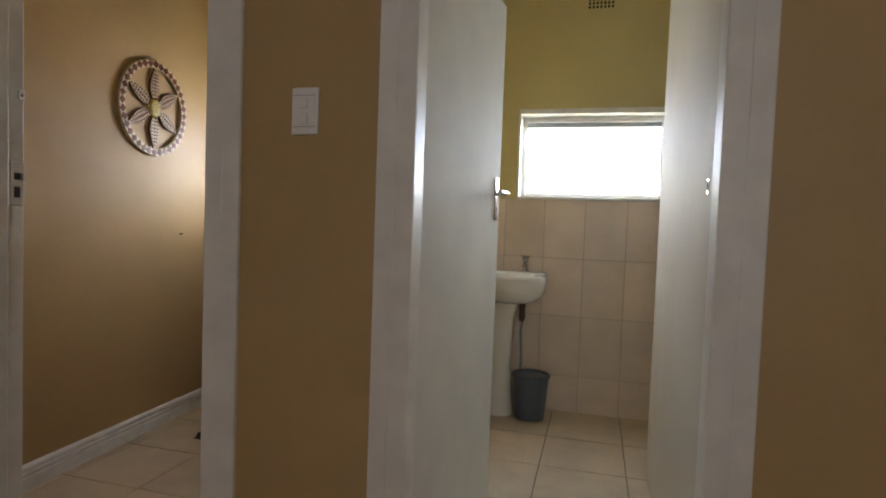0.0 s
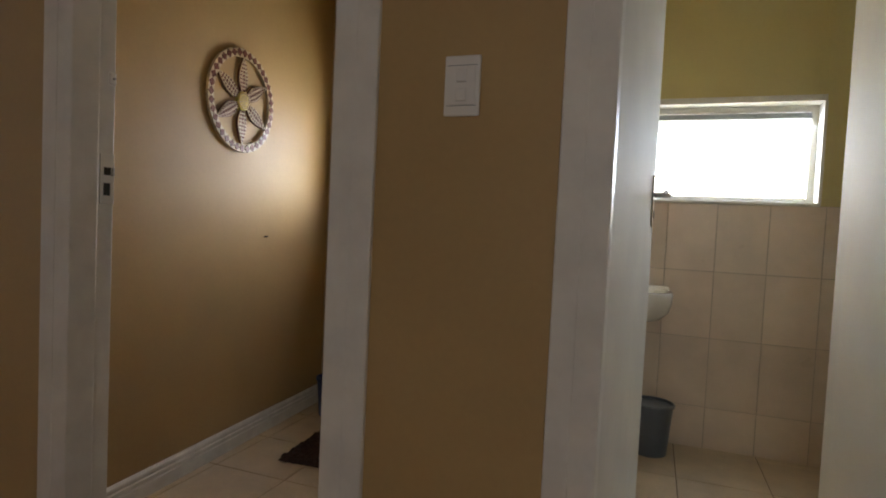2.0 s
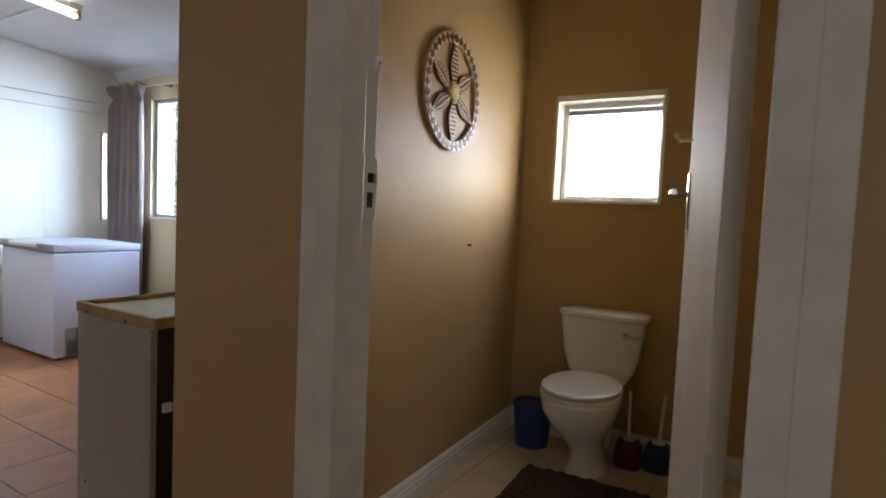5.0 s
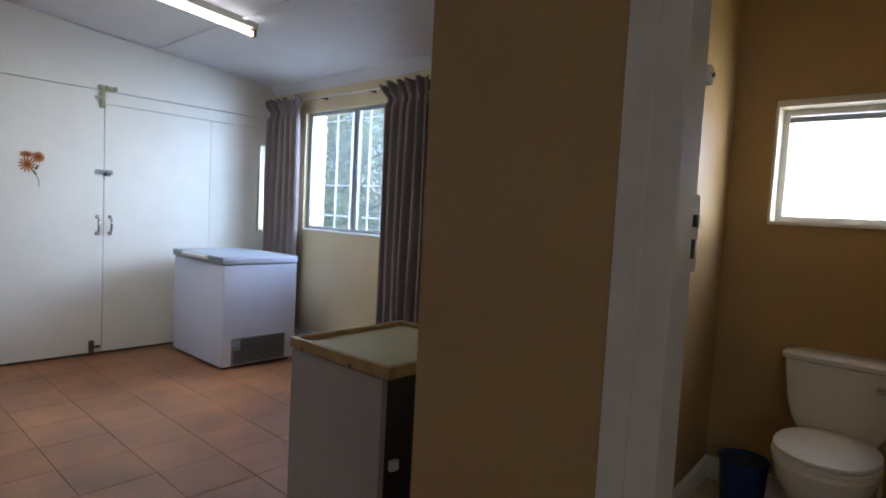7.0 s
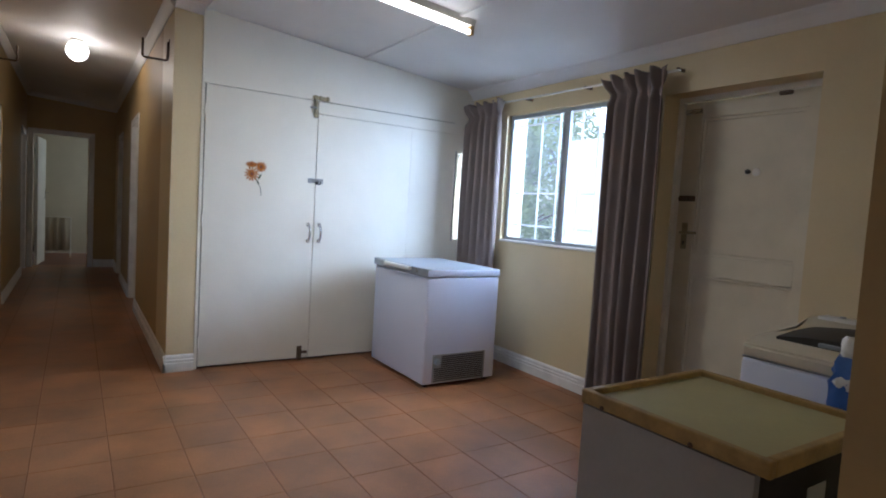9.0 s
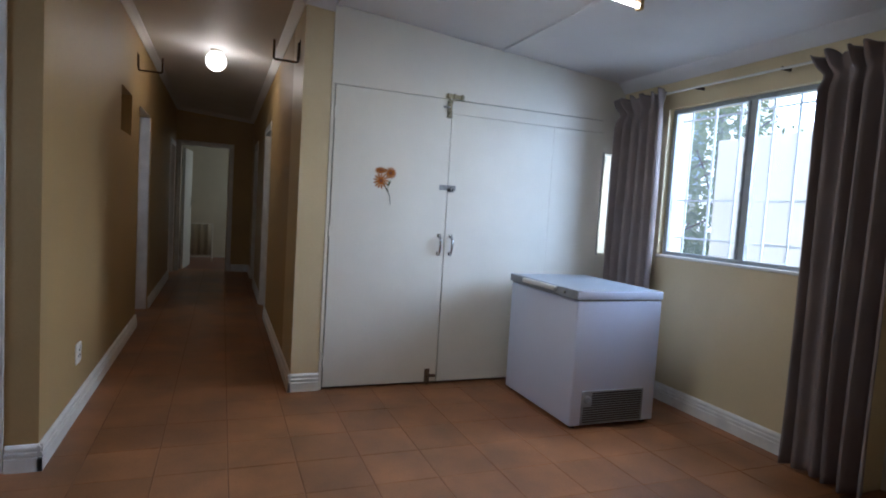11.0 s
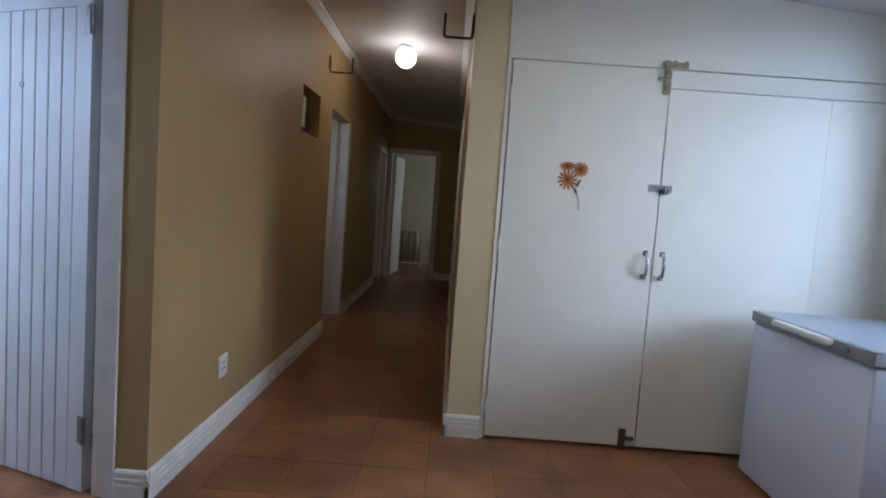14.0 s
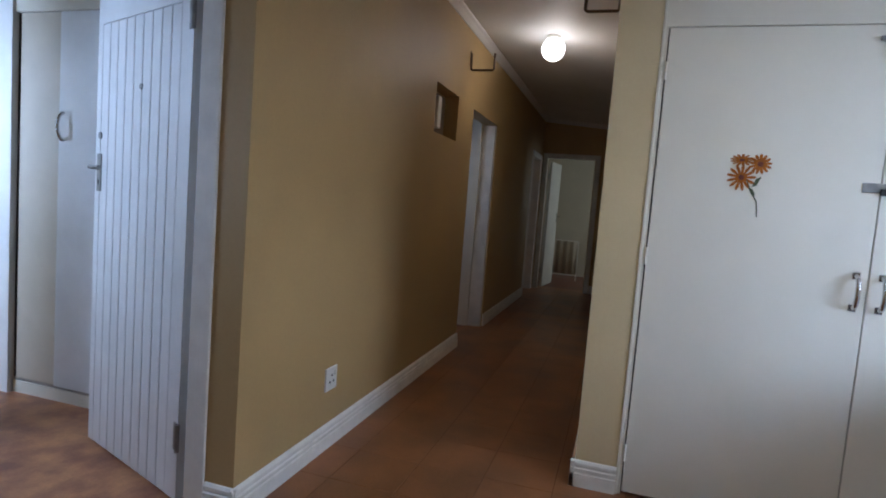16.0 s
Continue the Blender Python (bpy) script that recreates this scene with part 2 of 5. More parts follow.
def oval(cx, cy, z, rx, ry, power=2.0, n=32):
    pts = []
    for i in range(n):
        a = 2 * math.pi * i / n
        c, s = math.cos(a), math.sin(a)
        pts.append((cx + rx * math.copysign(abs(c) ** (2 / power), c), cy + ry * math.copysign(abs(s) ** (2 / power), s), z))
    return pts


def lathe(profile, n=24, bm=None, cx=0, cy=0):
    return ring_loft(bm or bmesh.new(), [oval(cx, cy, z, max(r, 0.0008), max(r, 0.0008), 2, n) for r, z in profile])


def pipe(points, r, n=8, bm=None):
    """A round bar through the points, its rings carried along without twist."""
    bm = bm or bmesh.new()
    pts = [Vector(p) for p in points]
    rings, last, q = [], None, None
    for i, p in enumerate(pts):
        d = (pts[min(i + 1, len(pts) - 1)] - pts[max(i - 1, 0)]).normalized()
        q = last.rotation_difference(d) @ q if last else d.to_track_quat("Z", "Y")
        last = d
        rings.append([p + q @ Vector((r * math.cos(2 * math.pi * k / n), r * math.sin(2 * math.pi * k / n), 0)) for k in range(n)])
    return ring_loft(bm, rings)


def extrude_profile(bm, prof, a, b):
    """prof: (out, z) points; swept level from a to b; out points to the left of the way from a to b."""
    a, b = Vector((*a, 0)), Vector((*b, 0))
    d = (b - a).normalized()
    o = Vector((-d.y, d.x, 0))
    return ring_loft(bm, [[p + o * u + Vector((0, 0, z)) for u, z in prof] for p in (a, b)])


def ceiling_z(y):
    return 2.57 - 0.088 * (y - 1.17)


# ---- large structure ----
TOP = 2.95
WY = 1.487          # face of the wall with the two doors
W2 = 1.62           # its back face
# openings: toilet -1.60..-0.74, bath -0.12..0.71
struct("wall_doors", boxes(
    (-2.19, -1.63, WY, W2, 0, TOP), (-1.63, -0.63, WY, W2, 2.10, TOP), (-0.63, -0.14, WY, W2, 0, TOP),
    (-0.14, 0.72, WY, W2, 2.10, TOP), (0.72, 2.1, WY, W2, 0, TOP)), TAN, "satin tan painted wall with two door openings")
TF = -0.10          # the toilet's sunken floor


def side_x(y):
    """Face of the toilet's side wall, which runs a little askew."""
    return -2.0 - 0.048 * (y - W2)


struct("wall_toilet_side", ring_loft(bmesh.new(), [[(-2.19, W2, z), (side_x(W2), W2, z), (side_x(3.70), 3.70, z), (-2.19, 3.70, z)] for z in (-0.15, TOP)]), TAN, "tan wall between toilet and laundry")
struct("wall_toilet_back", boxes(
    (-2.19, -1.90, 3.70, 3.93, -0.15, TOP), (-1.29, -0.42, 3.70, 3.93, -0.15, TOP), (-1.90, -1.29, 3.70, 3.93, -0.15, 1.29),
    (-1.90, -1.29, 3.70, 3.93, 1.90, TOP)), TAN, "tan outer wall of the toilet with a small window opening")
struct("wall_toilet_bath", boxes((-0.52, -0.42, W2, 3.70, -0.15, TOP)), TAN, "tan partition between toilet and bathroom")
struct("wall_bath_back", boxes(
    (-0.42, -0.115, 3.70, 3.93, 0, TOP), (0.785, 2.1, 3.70, 3.93, 0, TOP), (-0.115, 0.785, 3.70, 3.93, 0, 1.335),
    (-0.115, 0.785, 3.70, 3.93, 1.895, TOP)), OLIVE, "pale yellow outer bathroom wall above the tiles")
struct("wall_bath_stub", boxes((0.668, 0.80, W2, 2.90, 0, TOP)), PALE, "glossy off-white wall beside the bathroom door")
struct("wall_bath_end", boxes((1.95, 2.1, W2, 3.70, 0, TOP)), PALE, "off-white end wall of the bathroom")
struct("ceiling_wet_rooms", boxes((-2.19, 2.1, W2, 3.70, 2.90, 2.94)), CEIL, "white ceiling over toilet and bathroom")
# laundry, corridor
struct("wall_window", boxes(
    (-6.9, -5.66, 3.50, 3.73, 0, TOP), (-5.66, -4.42, 3.50, 3.73, 0, 1.035), (-5.66, -4.42, 3.50, 3.73, 2.10, TOP),
    (-4.42, -4.10, 3.50, 3.73, 0, TOP), (-4.10, -3.20, 3.50, 3.73, 2.065, TOP), (-3.20, -2.19, 3.50, 3.73, 0, TOP)),
    CREAM, "cream painted laundry wall with window and back door")
struct("wall_laundry_east", boxes((-2.196, -2.19, W2, 3.50, 0, TOP)), CREAM, "cream laundry side of the toilet wall")
struct("wall_cupboard_end", boxes(
    (-6.30, -6.17, 3.31, 3.50, 0, 1.0), (-6.30, -6.17, 3.31, 3.50, 1.80, TOP), (-6.30, -6.17, 3.31, 3.33, 1.0, 1.80),
    (-6.30, -6.17, 3.46, 3.50, 1.0, 1.80)), CUPB, "narrow white wall strip with a slit window beside the cupboard")
struct("wall_pillar", boxes((-6.75, -6.15, 0.957, 1.14, 0, TOP)), CREAM, "cream wall end beside the cupboard")
struct("wall_corridor_north", boxes(
    (-8.66, -6.75, 0.957, 1.10, 0, TOP), (-9.46, -8.66, 0.957, 1.10, 2.06, TOP), (-11.0, -9.46, 0.957, 1.10, 0, TOP),
    (-11.8, -11.0, 0.957, 1.10, 2.06, TOP), (-12.67, -11.8, 0.957, 1.10, 0, TOP)), TAN, "tan corridor wall")
struct("wall_corridor_south", boxes(
    (-7.27, -5.27, -0.37, -0.235, 0, TOP), (-7.81, -7.27, -0.37, -0.235, 0, 1.73), (-7.81, -7.27, -0.37, -0.235, 2.07, TOP),
    (-7.81, -7.27, -0.375, -0.355, 1.73, 2.07), (-8.28, -7.81, -0.37, -0.235, 0, TOP), (-9.25, -8.28, -0.37, -0.235, 2.06, TOP),
    (-11.7, -9.25, -0.37, -0.235, 0, TOP), (-12.5, -11.7, -0.37, -0.235, 2.06, TOP), (-12.67, -12.5, -0.37, -0.235, 0, TOP)), TAN, "tan corridor wall with a shallow niche")
struct("wall_corridor_end", boxes(
    (-12.80, -12.67, -0.37, -0.20, 0, TOP), (-12.80, -12.67, 0.57, 1.10, 0, TOP), (-12.80, -12.67, -0.20, 0.57, 2.09, TOP)),
    TAN, "tan end wall of the corridor with an open doorway")
struct("wall_side_door", boxes(
    (-5.40, -5.27, -0.43, -0.37, 0, TOP), (-5.40, -5.27, -1.70, -0.43, 2.08, TOP), (-5.40, -5.27, -2.2, -1.70, 0, TOP)),
    TAN, "tan wall with the plank door's opening")
struct("wall_hall_south", boxes((-5.27, 2.1, -2.2, -2.05, 0, TOP + 0.2)), TAN, "plain tan hall wall")
struct("wall_hall_east", boxes((2.1, 2.25, -2.2, 3.93, 0, TOP + 0.2)), TAN, "plain tan hall wall")
struct("wall_cupboard_back", boxes((-6.90, -6.75, 1.10, 3.50, 0, TOP)), PALE, "plain wall behind the cupboard")
# rooms behind the openings
struct("wall_far_room", boxes((-15.2, -15.05, -1.2, 2.6, 0, TOP), (-15.05, -12.80, -1.35, -1.2, 0, TOP), (-15.05, -12.80, 2.6, 2.75, 0, TOP),
                              (-12.80, -12.67, 1.10, 2.75, 0, TOP), (-12.80, -12.67, -1.35, -0.37, 0, TOP)), PALE, "off-white walls of the far room")
struct("floor_far_room", boxes((-15.05, -12.74, -1.2, 2.6, -0.1, -0.004)), CARPET, "dark floor of the far room")
struct("ceiling_far_room", boxes((-15.2, -12.67, -1.35, 2.75, TOP - 0.1, TOP)), CEIL, "white ceiling of the far room")
struct("wall_side_room", boxes((-9.3, -9.15, -3.6, -0.37, 0, TOP), (-9.3, -4.2, -3.75, -3.6, 0, TOP), (-4.2, -4.05, -3.75, -2.2, 0, TOP), (-5.27, -4.05, -2.3, -2.2, 0, TOP)),
       PALE, "plain walls of the side room")
struct("ceiling_side_room", boxes((-9.3, -4.05, -3.75, -0.37, TOP - 0.06, TOP + 0.04)), CEIL, "white ceiling of the side room")
struct("wall_dark_recess", boxes((-9.8, -8.4, -1.3, -1.2, 0, TOP), (-12.7, -11.5, -1.3, -1.2, 0, TOP)), TAN, "plain wall behind the corridor doorways")
bm = bmesh.new()
for xa, xb, ya, yb in ((-12.8, -2.19, -2.2, 3.73), (-2.19, 2.25, -2.2, W2)):
    ring_loft(bm, [[(x, y, ceiling_z(y) + h) for x, y in ((xa, ya), (xb, ya), (xb, yb), (xa, yb))] for h in (0, 0.06)])
struct("ceiling", bm, CEIL, "white boarded ceiling sloping down to the laundry window")
struct("roof", boxes((-15.4, 2.4, -3.9, 4.15, 3.2, 3.3)), CEIL, "plain roof slab")
struct("floor", boxes((-12.74, -2.12, -3.6, 3.73, -0.1, -0.0012), (-2.12, 2.1, -3.6, 1.60, -0.1, -0.0012)), GROUT, "dark grouted bed of the terracotta floor")
struct("floor_side_room", boxes((-9.15, -5.27, -3.6, -0.37, -0.001, 0.003), (-5.27, -4.95, -1.70, -0.43, -0.001, 0.003)), PATCHY, "red polished floor of the side room, sun patches in its colour")
struct("floor_toilet", boxes((-2.15, -0.52, 1.60, 3.70, -0.18, TF)), BGROUT, "brown grouted bed of the toilet's beige tiles")
struct("floor_bath", boxes((-0.42, 2.1, 1.60, 3.70, -0.1, -0.002)), BGROUT, "brown grouted bed of the bathroom's beige tiles")

# ---- skirting, cornices, frames ----
SK = [(0, 0), (0.020, 0), (0.020, 0.062), (0.013, 0.066), (0.013, 0.072), (0.019, 0.075), (0.019, 0.086), (0.011, 0.090), (0.011, 0.096), (0.015, 0.099), (0.014, 0.110), (0.006, 0.120), (0, 0.122)]


def skirting(name, label, *runs, back=0.0):
    bm = bmesh.new()
    for a, b in runs:
        extrude_profile(bm, [(-back, 0)] + SK[1:-1] + [(-back, 0.122)] if back else SK, a, b)
    return tagged(part(name, bm, SKIRT), label, kind="structure")


skirting("baseboard_window_wall", "white moulded skirting below the window", ((-4.11, 3.50), (-6.17, 3.50)))
skirting("baseboard_pillar", "white moulded skirting round the wall end", ((-6.130, 0.957), (-8.62, 0.957)), ((-6.15, 1.14), (-6.15, 0.9372)))
skirting("baseboard_corridor_south", "white moulded skirting along the corridor", ((-8.28, -0.235), (-5.250, -0.235)), ((-11.66, -0.235), (-9.25, -0.235)))
skirting("baseboard_corner", "white moulded skirting at the wall corner", ((-5.27, -0.2152), (-5.27, -0.36)))
skirting("baseboard_corridor_end", "white skirting at the corridor's end", ((-12.67, 0.957), (-12.67, 0.66)), ((-11.84, 0.957), (-12.67, 0.957)), ((-9.5, 0.957), (-10.96, 0.957)))
skirting("baseboard_toilet", "scuffed white moulded skirting in the toilet", ((side_x(3.70), 3.70), (side_x(1.62), 1.62)), ((-0.52, 3.70), (side_x(3.70), 3.70))).location.z = TF
skirting("baseboard_hall", "white moulded skirting in the hall", ((2.1, -2.05), (-5.27, -2.05))[::-1])


def cornice(name, label, a, b, size):
    prof = [(0, 0), (0, -size), (size * 0.12, -size), (size * 0.3, -size * 0.8), (size * 0.62, -size * 0.42), (size * 0.92, -size * 0.16), (size, -0.0)]
    bm = bmesh.new()
    va, vb = Vector((*a, 0)), Vector((*b, 0))
    d = (vb - va).normalized()
    o = Vector((-d.y, d.x, 0))
    ring_loft(bm, [[q + o * u + Vector((0, 0, ceiling_z((q + o * u).y) + z + 0.001)) for u, z in prof] for q in (va, vb)])
    return tagged(part(name, bm, CEIL), label, kind="structure")


cornice("trim_window_wall", "white coved cornice over the window", (-2.19, 3.50), (-6.17, 3.50), 0.075)
cornice("trim_corridor_south", "white coved cornice in the corridor", (-12.67, -0.235), (-5.27, -0.235), 0.06)
cornice("trim_corridor_north", "white coved cornice in the corridor", (-6.15, 0.957), (-12.67, 0.957), 0.06)
cornice("trim_corridor_end", "white coved cornice at the corridor's end", (-12.67, 0.957), (-12.67, -0.235), 0.06)
cornice("trim_pillar", "white coved cornice on the wall end", (-6.15, 1.14), (-6.15, 0.957), 0.06)
struct("trim_ceiling_batten", boxes((-6.148, -2.2, 2.36, 2.395, ceiling_z(2.395) - 0.012, ceiling_z(2.36) + 0.0)), CEIL, "thin white cover strip across the ceiling")
struct("trim_ceiling_batten_far", boxes((-6.148, -2.2, 1.15, 1.185, ceiling_z(1.185) - 0.012, ceiling_z(1.15) + 0.0)), CEIL, "thin white cover strip across the ceiling")


def door_frame(name, x0, x1, head, label, axis="x", at=0.0, wide=0.115, deep=0.145, proud=0.012, inward=1):
    """A pressed-steel frame round an opening from x0 to x1 (outer edges); axis is the way the wall runs; at is its face."""
    ob = thing(name, label=label, category="door frame", kind="structure")

    def put(pname, u0, u1, z0, z1, d0, d1):
        if axis == "x":
            b = bx(u0, u1, at - inward * d0, at - inward * d1, z0, z1, bevel=0.004, seg=2)
        else:
            b = bx(at - inward * d0, at - inward * d1, u0, u1, z0, z1, bevel=0.004, seg=2)
        part(pname, b, FRAMEW, ob)
    a, w = wide * 0.5, wide
    for u, s in ((x0, 1), (x1, -1)):
        put("casing", u, u + s * a, 0, head, proud, -0.03)
        put("jamb", u + s * (a - 0.006), u + s * w, 0, head - a, proud - 0.003, -deep * 0.55)
        put("stop", u + s * (a - 0.002), u + s * (w - 0.017), 0, head - a, -deep * 0.55, -deep)
    put("head_casing", x0 + a, x1 - a, head - a, head, proud, -0.03)
    put("head_jamb", x0 + w, x1 - w, head - w, head - a + 0.002, proud - 0.003, -deep * 0.55)
    put("head_stop", x0 + w - 0.017, x1 - w + 0.017, head - w + 0.017, head - a + 0.002, -deep * 0.55, -deep)
    return ob


door_frame("door_frame_toilet", -1.678, -0.597, 2.14, "white enamelled steel door frame round the toilet door", at=WY)
door_frame("door_frame_bath", -0.182, 0.757, 2.14, "white enamelled steel door frame round the bathroom door", at=WY, wide=0.105)
door_frame("door_frame_side", -1.76, -0.365, 2.12, "white enamelled steel door frame round the plank door", axis="y", at=-5.27, wide=0.09, inward=-1, deep=0.13)
struct("door_frame_corridor", boxes((-9.249, -9.19, -0.42, -0.245, 0, 2.055), (-8.33, -8.281, -0.42, -0.25, 0, 2.055)), FRAMEW, "white door jambs in the corridor wall")
door_frame("door_frame_corridor_far", -12.52, -11.66, 2.09, "white door frame in the corridor wall", at=-0.235, wide=0.07, inward=-1, deep=0.12)
door_frame("door_frame_corridor_north", -9.50, -8.62, 2.09, "white door frame in the corridor wall", at=0.957, wide=0.08, deep=0.12)
door_frame("door_frame_corridor_north_far", -11.84, -10.96, 2.09, "white door frame in the corridor wall", at=0.957, wide=0.08, deep=0.12)
door_frame("door_frame_end", -0.225, 0.655, 2.15, "white door frame at the corridor's end", axis="y", at=-12.67, wide=0.075, inward=-1, deep=0.12)


def lever(parent, x, y, z, ny, way, name="handle", plate=0.15, metal=None):
    """A lever handle on a plate; ny: the side of the door, way: where the lever points along x."""
    h = part(name, bx(x - 0.019, x + 0.019, y, y + ny * 0.007, z - plate * 0.7, z + plate * 0.42, bevel=0.003), metal or CHROME, parent, "metal lever handle on a long plate")
    part("lever", pipe([(x, y, z), (x, y + ny * 0.045, z), (x + way * 0.02, y + ny * 0.052, z), (x + way * 0.11, y + ny * 0.05, z + 0.002)], 0.009), metal or CHROME, h, smooth=True)
    part("keyhole", bx(x - 0.005, x + 0.005, y + ny * 0.007, y + ny * 0.0085, z - 0.075, z - 0.052), BLACK, h)
    return h


def flush_door(name, x, y, rz, width, label, handle_z=1.24, height=2.03, thick=0.04):
    """A plain door that runs along +x from its hinge, with a lever on both faces."""
    ob = thing(name, x, y, 0.008, rz, label, "door", kind="structure")
    part("leaf", bx(0, width, -thick, 0, 0, height, bevel=0.003), WHITE, ob)
    for y0, ny in ((0, 1), (-thick, -1)):
        lever(ob, width - 0.06, y0, handle_z, ny, -1)
    part("lock_edge", bx(width, width + 0.002, -thick * 0.75, -thick * 0.25, handle_z - 0.12, handle_z + 0.05), STEEL, ob)
    for hz in (0.22, 1.75):
        part("hinge", pipe([(-0.004, 0.002, hz), (-0.004, 0.002, hz + 0.1)], 0.007), STEEL, ob, smooth=True)
    return ob


bath = flush_door("door_bath", -0.126, 1.575, 84.0, 0.81, "white painted flush door standing open into the bathroom", 1.275)
wc = flush_door("door_toilet", -0.785, 1.64, 103.0, 0.74, "white painted flush door standing open into the toilet", 1.268)
part("knob", lathe([(0.012, 0), (0.012, 0.02), (0.024, 0.03), (0.024, 0.045), (0.012, 0.052)]), STEEL, wc, smooth=True)
wc.children[-1].matrix_local = pose(0.69, 0.0, 0.99, -90)
part("coat_hook", pipe([(0.70, 0.0, 1.43), (0.70, 0.035, 1.425), (0.70, 0.05, 1.45)], 0.007), CHROME, wc)
flush_door("door_corridor_north", -8.70, 1.055, 180, 0.72, "white painted door closed in the corridor wall", 1.15)
flush_door("door_corridor_north_far", -11.04, 1.055, 180, 0.72, "white painted door closed in the corridor wall", 1.15)
flush_door("door_end", -12.82, -0.135, 174, 0.72, "white painted door standing open into the far room", 1.15)

# striker plates on the toilet's frame
sp = thing("striker_plate", -1.574, WY + 0.115, 1.245, 0, "painted-over striker plate with dark slots on the door frame", "striker plate")
part("plate", bx(0, 0.003, -0.024, 0.024, -0.075, 0.075, bevel=0.001), FRAMEW, sp)
part("latch_hole", bx(0.003, 0.0035, -0.012, 0.012, 0.012, 0.036), BLACK, sp)
part("bolt_hole", bx(0.003, 0.0035, -0.012, 0.010, -0.05, -0.012), BLACK, sp)
part("lip", bx(0.002, 0.005, 0.014, 0.024, 0.010, 0.036, bevel=0.001), STEEL, sp)
sb = thing("striker_plate", 0.668, 1.70, 1.28, 180, "small steel striker plate on the bathroom wall edge", "striker plate")
part("plate", bx(0, 0.003, -0.010, 0.010, -0.020, 0.020, bevel=0.001), CHROME, sb)
part("latch_hole", bx(0.003, 0.0035, -0.006, 0.006, -0.01, 0.014), BLACK, sb)
sk = thing("latch_keeper", -1.574, WY + 0.125, 1.55, 0, "small white latch keeper screwed to the door frame", "latch")
part("body", bx(0, 0.010, -0.010, 0.010, -0.018, 0.018, bevel=0.003), FRAMEW, sk)
part("pin", pipe([(0.008, 0.0, 0), (0.016, 0.0, 0)], 0.004), STEEL, sk)

# ---- bathroom ----
XT, YT = (-0.427, -0.179, 0.069, 0.317, 0.565, 0.813, 1.061, 1.309, 1.557, 1.805, 1.95), (0.0, 0.228, 0.605, 0.967, 1.332)
struct("wall_bath_tile_bed", boxes((-0.42, 1.95, 3.694, 3.70, 0, 1.333)), WGROUT, "grouted bed of the bathroom wall tiles")


def window_small(name, x0, x1, z0, z1, y, label):
    ob = thing(name, label=label, category="window", kind="structure")
    f = 0.03
    for n_, a in (("window_sill", (x0 - 0.0, x1 + 0.0, y - 0.012, y + 0.14, z0 - 0.004, z0 + 0.014)), ("reveal_head", (x0, x1, y - 0.002, y + 0.14, z1 - 0.03, z1 + 0.004)),
                  ("reveal_side", (x0 - 0.004, x0 + 0.012, y - 0.002, y + 0.14, z0 + 0.014, z1 - 0.03)), ("reveal_side", (x1 - 0.012, x1 + 0.004, y - 0.002, y + 0.14, z0 + 0.014, z1 - 0.03))):
        part(n_, bx(*a, bevel=0.003), FRAMEW, ob)
    ya, yb = y + 0.10, y + 0.135
    xa, xb, za, zb = x0 + 0.012, x1 - 0.012, z0 + 0.014, z1 - 0.03
    for a in ((xa, xa + f, za, zb), (xb - f, xb, za, zb), (xa + f, xb - f, zb - f, zb), (xa + f, xb - f, za, za + f)):
        part("window_frame", bx(a[0], a[1], ya, yb, a[2], a[3], bevel=0.003), FRAMEW, ob)
    part("louvre_rail", bx(xa + f, xb - f, ya + 0.004, yb - 0.004, zb - f - 0.034, zb - f - 0.006, bevel=0.002), ALU, ob, "grey metal rail")
    part("louvre_lip", bx(xa + f, xb - f, ya - 0.012, ya + 0.004, zb - f - 0.036, zb - f - 0.028, bevel=0.001), ALU, ob)
    p = part("pane", bx(xa + f, xb - f, yb - 0.018, yb - 0.013, za + f, zb - f - 0.032), FROST, ob, "frosted glass pane")
    p.visible_shadow = False
    return ob


window_small("window_bath", -0.115, 0.785, 1.335, 1.895, 3.70, "white framed frosted window glowing with daylight")
window_small("window_toilet", -1.90, -1.29, 1.29, 1.90, 3.70, "small white framed frosted window glowing with daylight")

av = thing("air_vent", 0.355, 3.70, 2.572, 0, "cream louvred air brick vent high on the wall", "air vent")
part("frame", bx(-0.085, 0.085, -0.008, 0, -0.085, 0.085, bevel=0.002), OLIVE, av)
for i, j in product(range(7), range(7)):
    part("hole", bx(-0.076 + i * 0.0225, -0.062 + i * 0.0225, -0.0095, -0.0075, -0.076 + j * 0.0225, -0.060 + j * 0.0225), BLACK, av)

wb = thing("wash_basin", -0.09, 3.694, 0, 0, "white porcelain pedestal wash basin with a chrome pillar tap", "basin")
bm = bmesh.new()
prof = [(0, 0.70, 0.11, 0.09), (0, 0.712, 0.15, 0.125), (0, 0.75, 0.19, 0.17), (0, 0.80, 0.203, 0.19), (0, 0.845, 0.207, 0.20), (0, 0.858, 0.20, 0.197), (0, 0.858, 0.178, 0.165), (0, 0.83, 0.165, 0.15), (0, 0.76, 0.12, 0.10)]
ring_loft(bm, [oval(0, -0.205, z, rx, ry, 2.3) for _, z, rx, ry in prof])
part("bowl", bm, PORC, wb, smooth=True)
part("ledge", bx(-0.19, 0.19, -0.075, -0.002, 0.80, 0.874, bevel=0.015, seg=3), PORC, wb, smooth=True)
part("pedestal", ring_loft(bmesh.new(), [oval(-0.075, -0.14, z, rx, ry, 2.6, 20) for z, rx, ry in ((0, 0.105, 0.11), (0.03, 0.10, 0.10), (0.3, 0.075, 0.08), (0.6, 0.085, 0.085), (0.69, 0.11, 0.10))]), PORC, wb, smooth=True)
